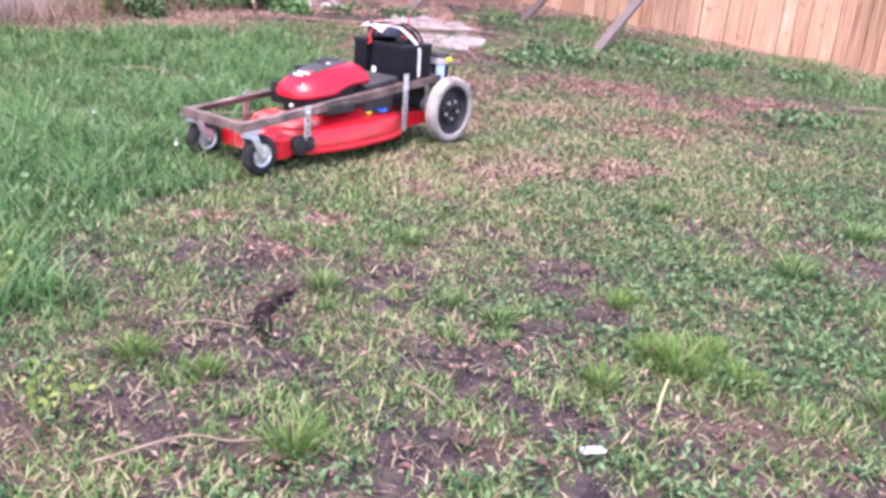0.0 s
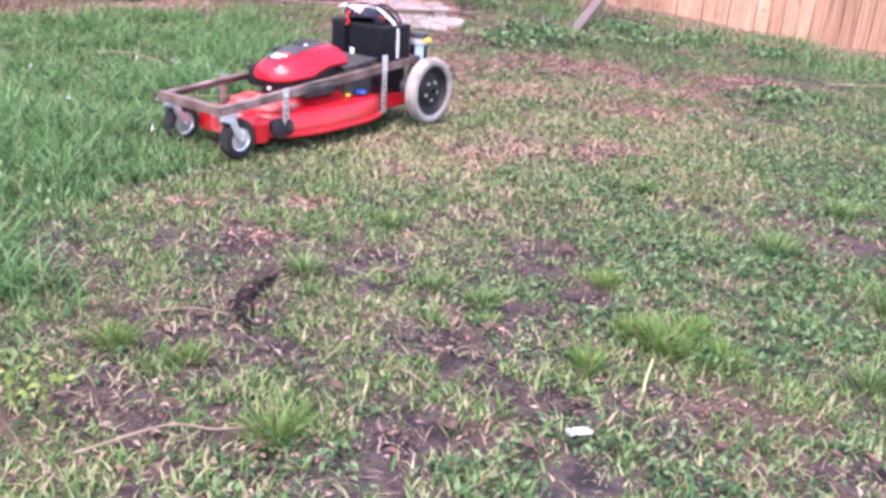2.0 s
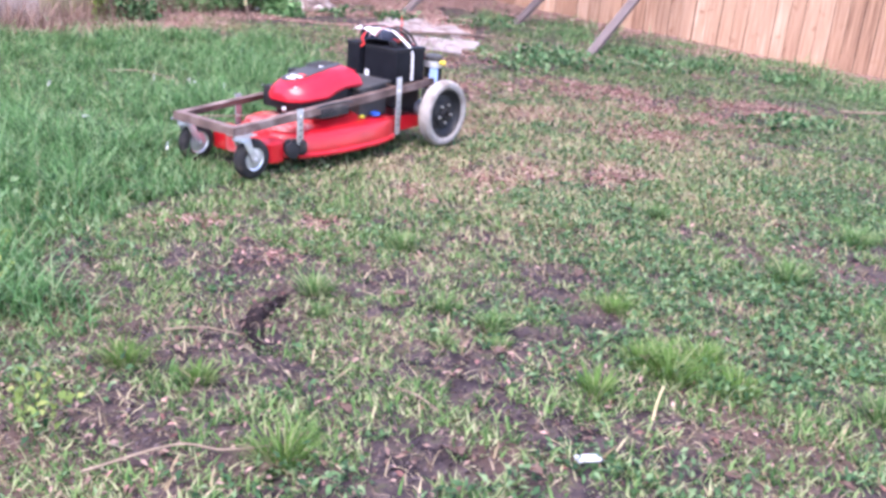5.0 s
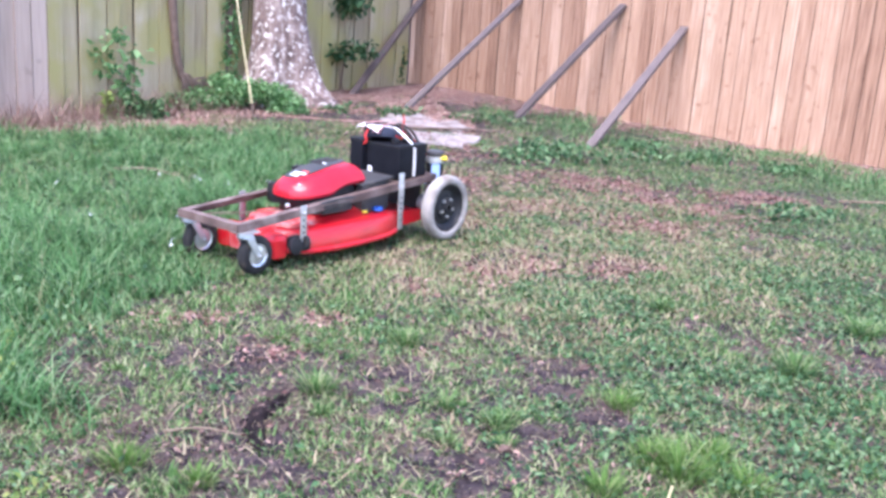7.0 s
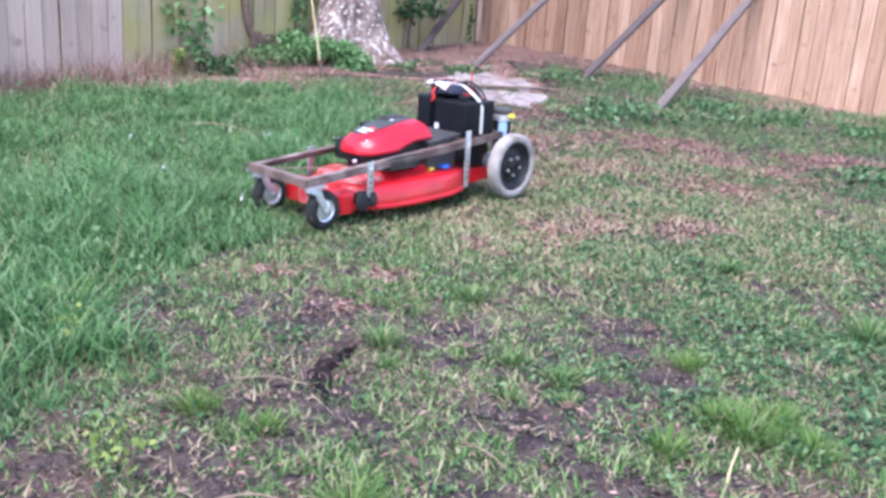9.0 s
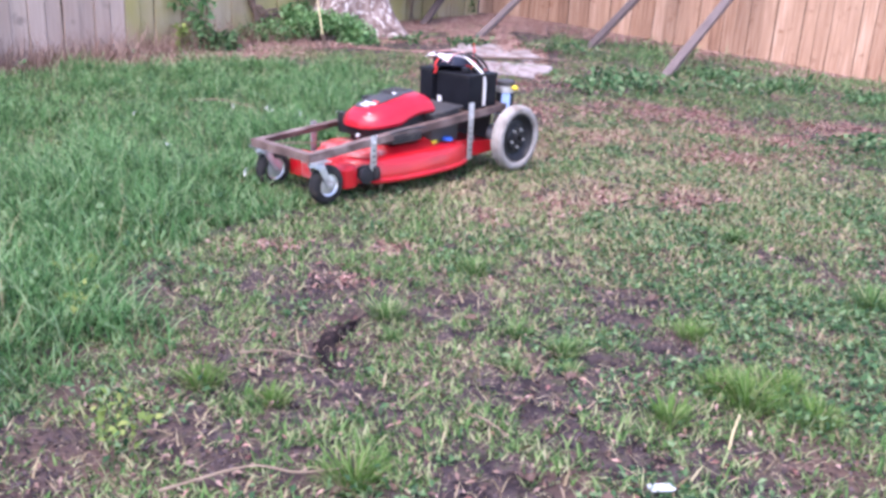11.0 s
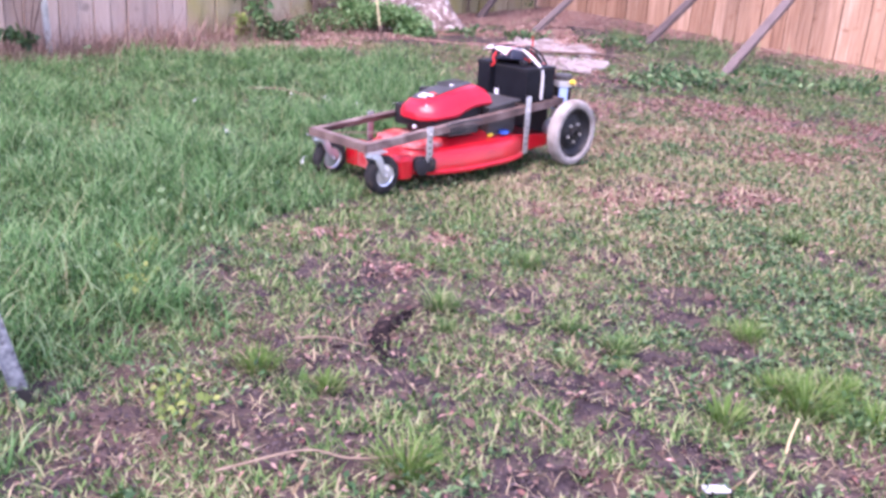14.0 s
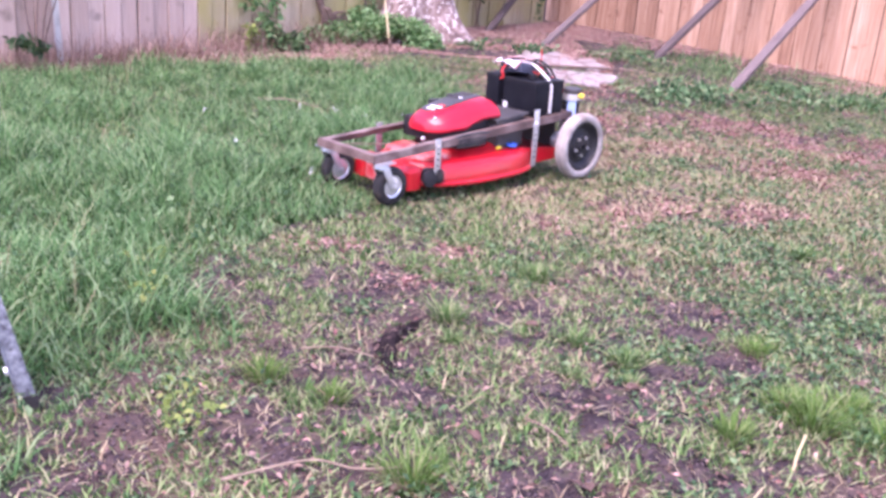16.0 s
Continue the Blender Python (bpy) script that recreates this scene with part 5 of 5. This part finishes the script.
# dead thatch lying on the soil
x, y, r = scatter(6500, 114, far=3.2)
k = (0.25 + 0.9 * lattice_noise(x, y, 3.1, 42) + 0.6 * (lattice_noise(x, y, 11, 43) - 0.5) > r.rand(len(x))) & ~tall_at(x, y)
x, y = x[k], y[k]
n = len(x)
blades("thatch", M_THATCH, x, y, 0.02 + 0.06 * r.rand(n) ** 2, 0.002 + 0.0035 * r.rand(n), 1.15 + 0.4 * r.rand(n), r, "dead brown thatch lying on bare soil", "thatch", 2, 0.12)


def ground_leaves(name, mat, x, y, z, size, r, flat, label, category, wide=0.3):
    p = np.stack([x, y, ground_z(x, y) + z], -1)
    return tagged(leaves_at(name, mat, p, size, r, flat, None, wide), label, category, kind="stuff")


# broad-leaved weeds in the lawn
x, y, r = scatter(6000, 105, far=3.6)
cov = -0.04 + 1.0 * lattice_noise(x, y, 1.5, 23) * np.clip(0.4 + 0.35 * x, 0.2, 1.2) * np.clip(1.35 - 0.1 * y, 0.45, 1) + 1.0 * (lattice_noise(x, y, 5, 24) - 0.5) + 0.9 * (lattice_noise(x, y, 16, 41) - 0.5) + 0.5 * np.clip(spots(x, y, ((0.99, 2.55, 0.25), (1.23, 2.96, 0.3), (0.97, 2.26, 0.2))), 0, 1) - 1.2 * np.clip(spots(x, y, BARE), 0, 1) - 0.9 * np.clip(spots(x, y, MULCH), 0, 1)
a, b = fence_gap(x, y)
cov = cov - 0.6 * np.clip(1.2 - a, 0, 1) - 0.9 * ((y > 8.6) & (x < 0.3))
k = (cov > r.rand(len(x))) & ~tall_at(x, y)
x, y = x[k], y[k]
ground_leaves("lawn_weeds", M_WEED, x, y, 0.004 + 0.03 * r.rand(len(x)), 0.024, r, 0.85, "broad-leaved green weeds in the lawn", "weeds", 0.19)

# longer grass below the new fence
x, y, r = scatter(3000, 113, far=5.0, y1=10.5)
a, b = fence_gap(x, y)
cov = (-0.3 + 1.3 * lattice_noise(x, y, 3.0, 36) + 0.9 * (lattice_noise(x, y, 8, 37) - 0.5)) * np.clip((a - 0.2) * 3, 0, 1) * np.clip((2.3 - a) * 2, 0, 1) * (x > 0.25) * np.clip((y - 6.6) * 2, 0, 1)
k = cov > r.rand(len(x))
x, y = x[k], y[k]
n = len(x)
blades("verge_grass", M_TALL, x, y, 0.05 + 0.2 * r.rand(n) * lattice_noise(x, y, 2.2, 38), 0.005 + 0.005 * r.rand(n), 0.15 + 0.5 * np.abs(r.normal(size=n)), r, "longer green grass below the new fence", "grass", 2, 0.4)

# bark mulch and leaf litter
x, y, r = scatter(12000, 106, far=5.5)
a, b = fence_gap(x, y)
cov = 0.6 * np.clip(spots(x, y, MULCH), 0, 1) * (0.2 + lattice_noise(x, y, 5, 33)) + 0.9 * np.clip(1.0 - a * 0.9, 0, 1) + 0.9 * np.clip(1.1 - b, 0, 1) + 0.95 * ((y > 8.7) & (x < 0.2) & (lattice_noise(x, y, 2, 25) > 0.3)) + 0.13 * lattice_noise(x, y, 1.9, 26) ** 2 * np.clip((y - 3.0) * 0.5, 0.2, 1)
k = (cov > r.rand(len(x))) & ~tall_at(x, y)
x, y = x[k], y[k]
a, b = fence_gap(x, y)
border = (a < 1.5) | (b < 1.3) | (y > 8.4)
for where, mat, label in ((~border, M_CHIP, "red-brown bark mulch and chips in the lawn"), (border, M_CHIPPALE, "pale pinkish bark mulch by the fences")):
    ground_leaves("bark_mulch", mat, x[where], y[where], 0.004 + 0.012 * r.rand(int(where.sum())), 0.026, r, 1.6, label, "mulch", 0.15)
x, y, r = scatter(800, 107, far=4.5)
a, b = fence_gap(x, y)
k = (0.2 + 0.5 * np.clip(spots(x, y, BARE), 0, 1) + 0.6 * lattice_noise(x, y, 2.4, 27) ** 2 + 0.5 * np.clip(1 - b, 0, 1) + 0.4 * np.clip(1 - a, 0, 1) > r.rand(len(x))) & ~tall_at(x, y)
x, y = x[k], y[k]
ground_leaves("leaf_litter", M_LITTER, x, y, 0.006 + 0.02 * r.rand(len(x)), 0.02, r, 1.5, "dry tan leaf litter scattered on the ground", "litter", 0.17)
# crumbs of bare soil
x, y, r = scatter(5200, 111, far=2.6, y1=6.0)
k = (np.clip(spots(x, y, BARE + ((-0.45, 2.4, 0.22),)), 0, 1) * 1.0 + 0.05 > r.rand(len(x))) & ~tall_at(x, y)
x, y = x[k], y[k]
ground_leaves("soil_crumbs", M_CRUMB, x, y, 0.002 + 0.01 * r.rand(len(x)), 0.011, r, 1.0, "dark crumbly bare soil", "soil", 0.34)
# dead stalks along the old fence
r = np.random.RandomState(108)
s = r.uniform(3.6, 9.0, 7000)
d = np.abs(r.normal(size=7000)) * 0.24 + 0.04
x, y = CORNER[0] + OLD_DIR[0] * s + 0.849 * d, CORNER[1] + OLD_DIR[1] * s - 0.529 * d
blades("dead_stalks", M_DEAD, x, y, 0.08 + 0.34 * r.rand(7000) ** 2, np.full(7000, 0.006), 0.3 + 0.75 * np.abs(r.normal(size=7000)), r, "dead brown stalks along the old fence", "dead stalks", 2, 0.3)


# litter on the slab
r = np.random.RandomState(109)
x, y = -0.25 + r.normal(size=420) * 0.3, 8.6 + r.normal(size=420) * 0.45
ground_leaves("slab_litter", M_CHIP, x, y, 0.02 + 0.006 * r.rand(420), 0.022, r, 1.8, "brown leaf litter on the broken slab", "litter")


def tuft(x, y, size, seed, mat, count):
    r = np.random.RandomState(seed)
    rad, az = size * 0.45 * r.rand(count) ** 0.7, r.rand(count) * 2 * np.pi
    bx, by = x + rad * np.cos(az), y + rad * np.sin(az)
    ob = blades("grass_tuft", mat, bx, by, size * (0.5 + 0.5 * r.rand(count)), 0.0032 + 0.002 * r.rand(count), 0.15 + 1.2 * rad / size, r, "bright green grass tuft in the lawn", "grass tuft", 3, 0.3, az + r.normal(size=count) * 0.4)
    ob["kind"] = ""
    del ob["kind"]
    return tagged(ob, group="grass tufts")


for k, (x, y, s) in enumerate(((-0.55, 2.03, 0.075), (0.46, 2.1, 0.1), (0.68, 2.23, 0.13), (-0.27, 1.69, 0.12), (0.6, 2.66, 0.085), (0.84, 2.17, 0.1), (0.79, 2.33, 0.1), (-0.75, 2.08, 0.1), (0.62, 2.29, 0.1), (0.05, 2.31, 0.06), (0.06, 2.55, 0.08), (0.22, 2.33, 0.06), (-0.31, 2.47, 0.06), (1.2, 2.09, 0.11), (-0.1, 3.1, 0.1), (1.3, 3.1, 0.12), (0.2, 2.45, 0.09),
                               (-0.35, 2.62, 0.1), (1.5, 2.6, 0.14), (1.75, 3.6, 0.13), (0.95, 3.75, 0.1))):
    tuft(x, y, s, 200 + k, M_TUFT if k < 9 else M_LAWN, int(1500 * s))

# small white flowers in the tall grass
r = np.random.RandomState(112)
pts = []
for cx, cy in ((-1.38, 4.95), (-1.2, 4.9), (-1.0, 5.0), (-1.6, 5.0), (-1.42, 5.02), (-1.1, 3.6), (-1.55, 3.9), (-2.0, 4.6)):
    pts += [(cx + dx, cy + dy, gz(cx, cy) + 0.2 + dz) for dx, dy, dz in r.normal(size=(7, 3)) * 0.007]
tagged(leaves_at("white_flowers", M_LABEL, np.array(pts), 0.009, r, 0.8), "small white flowers in the tall grass", "flowers", kind="stuff")
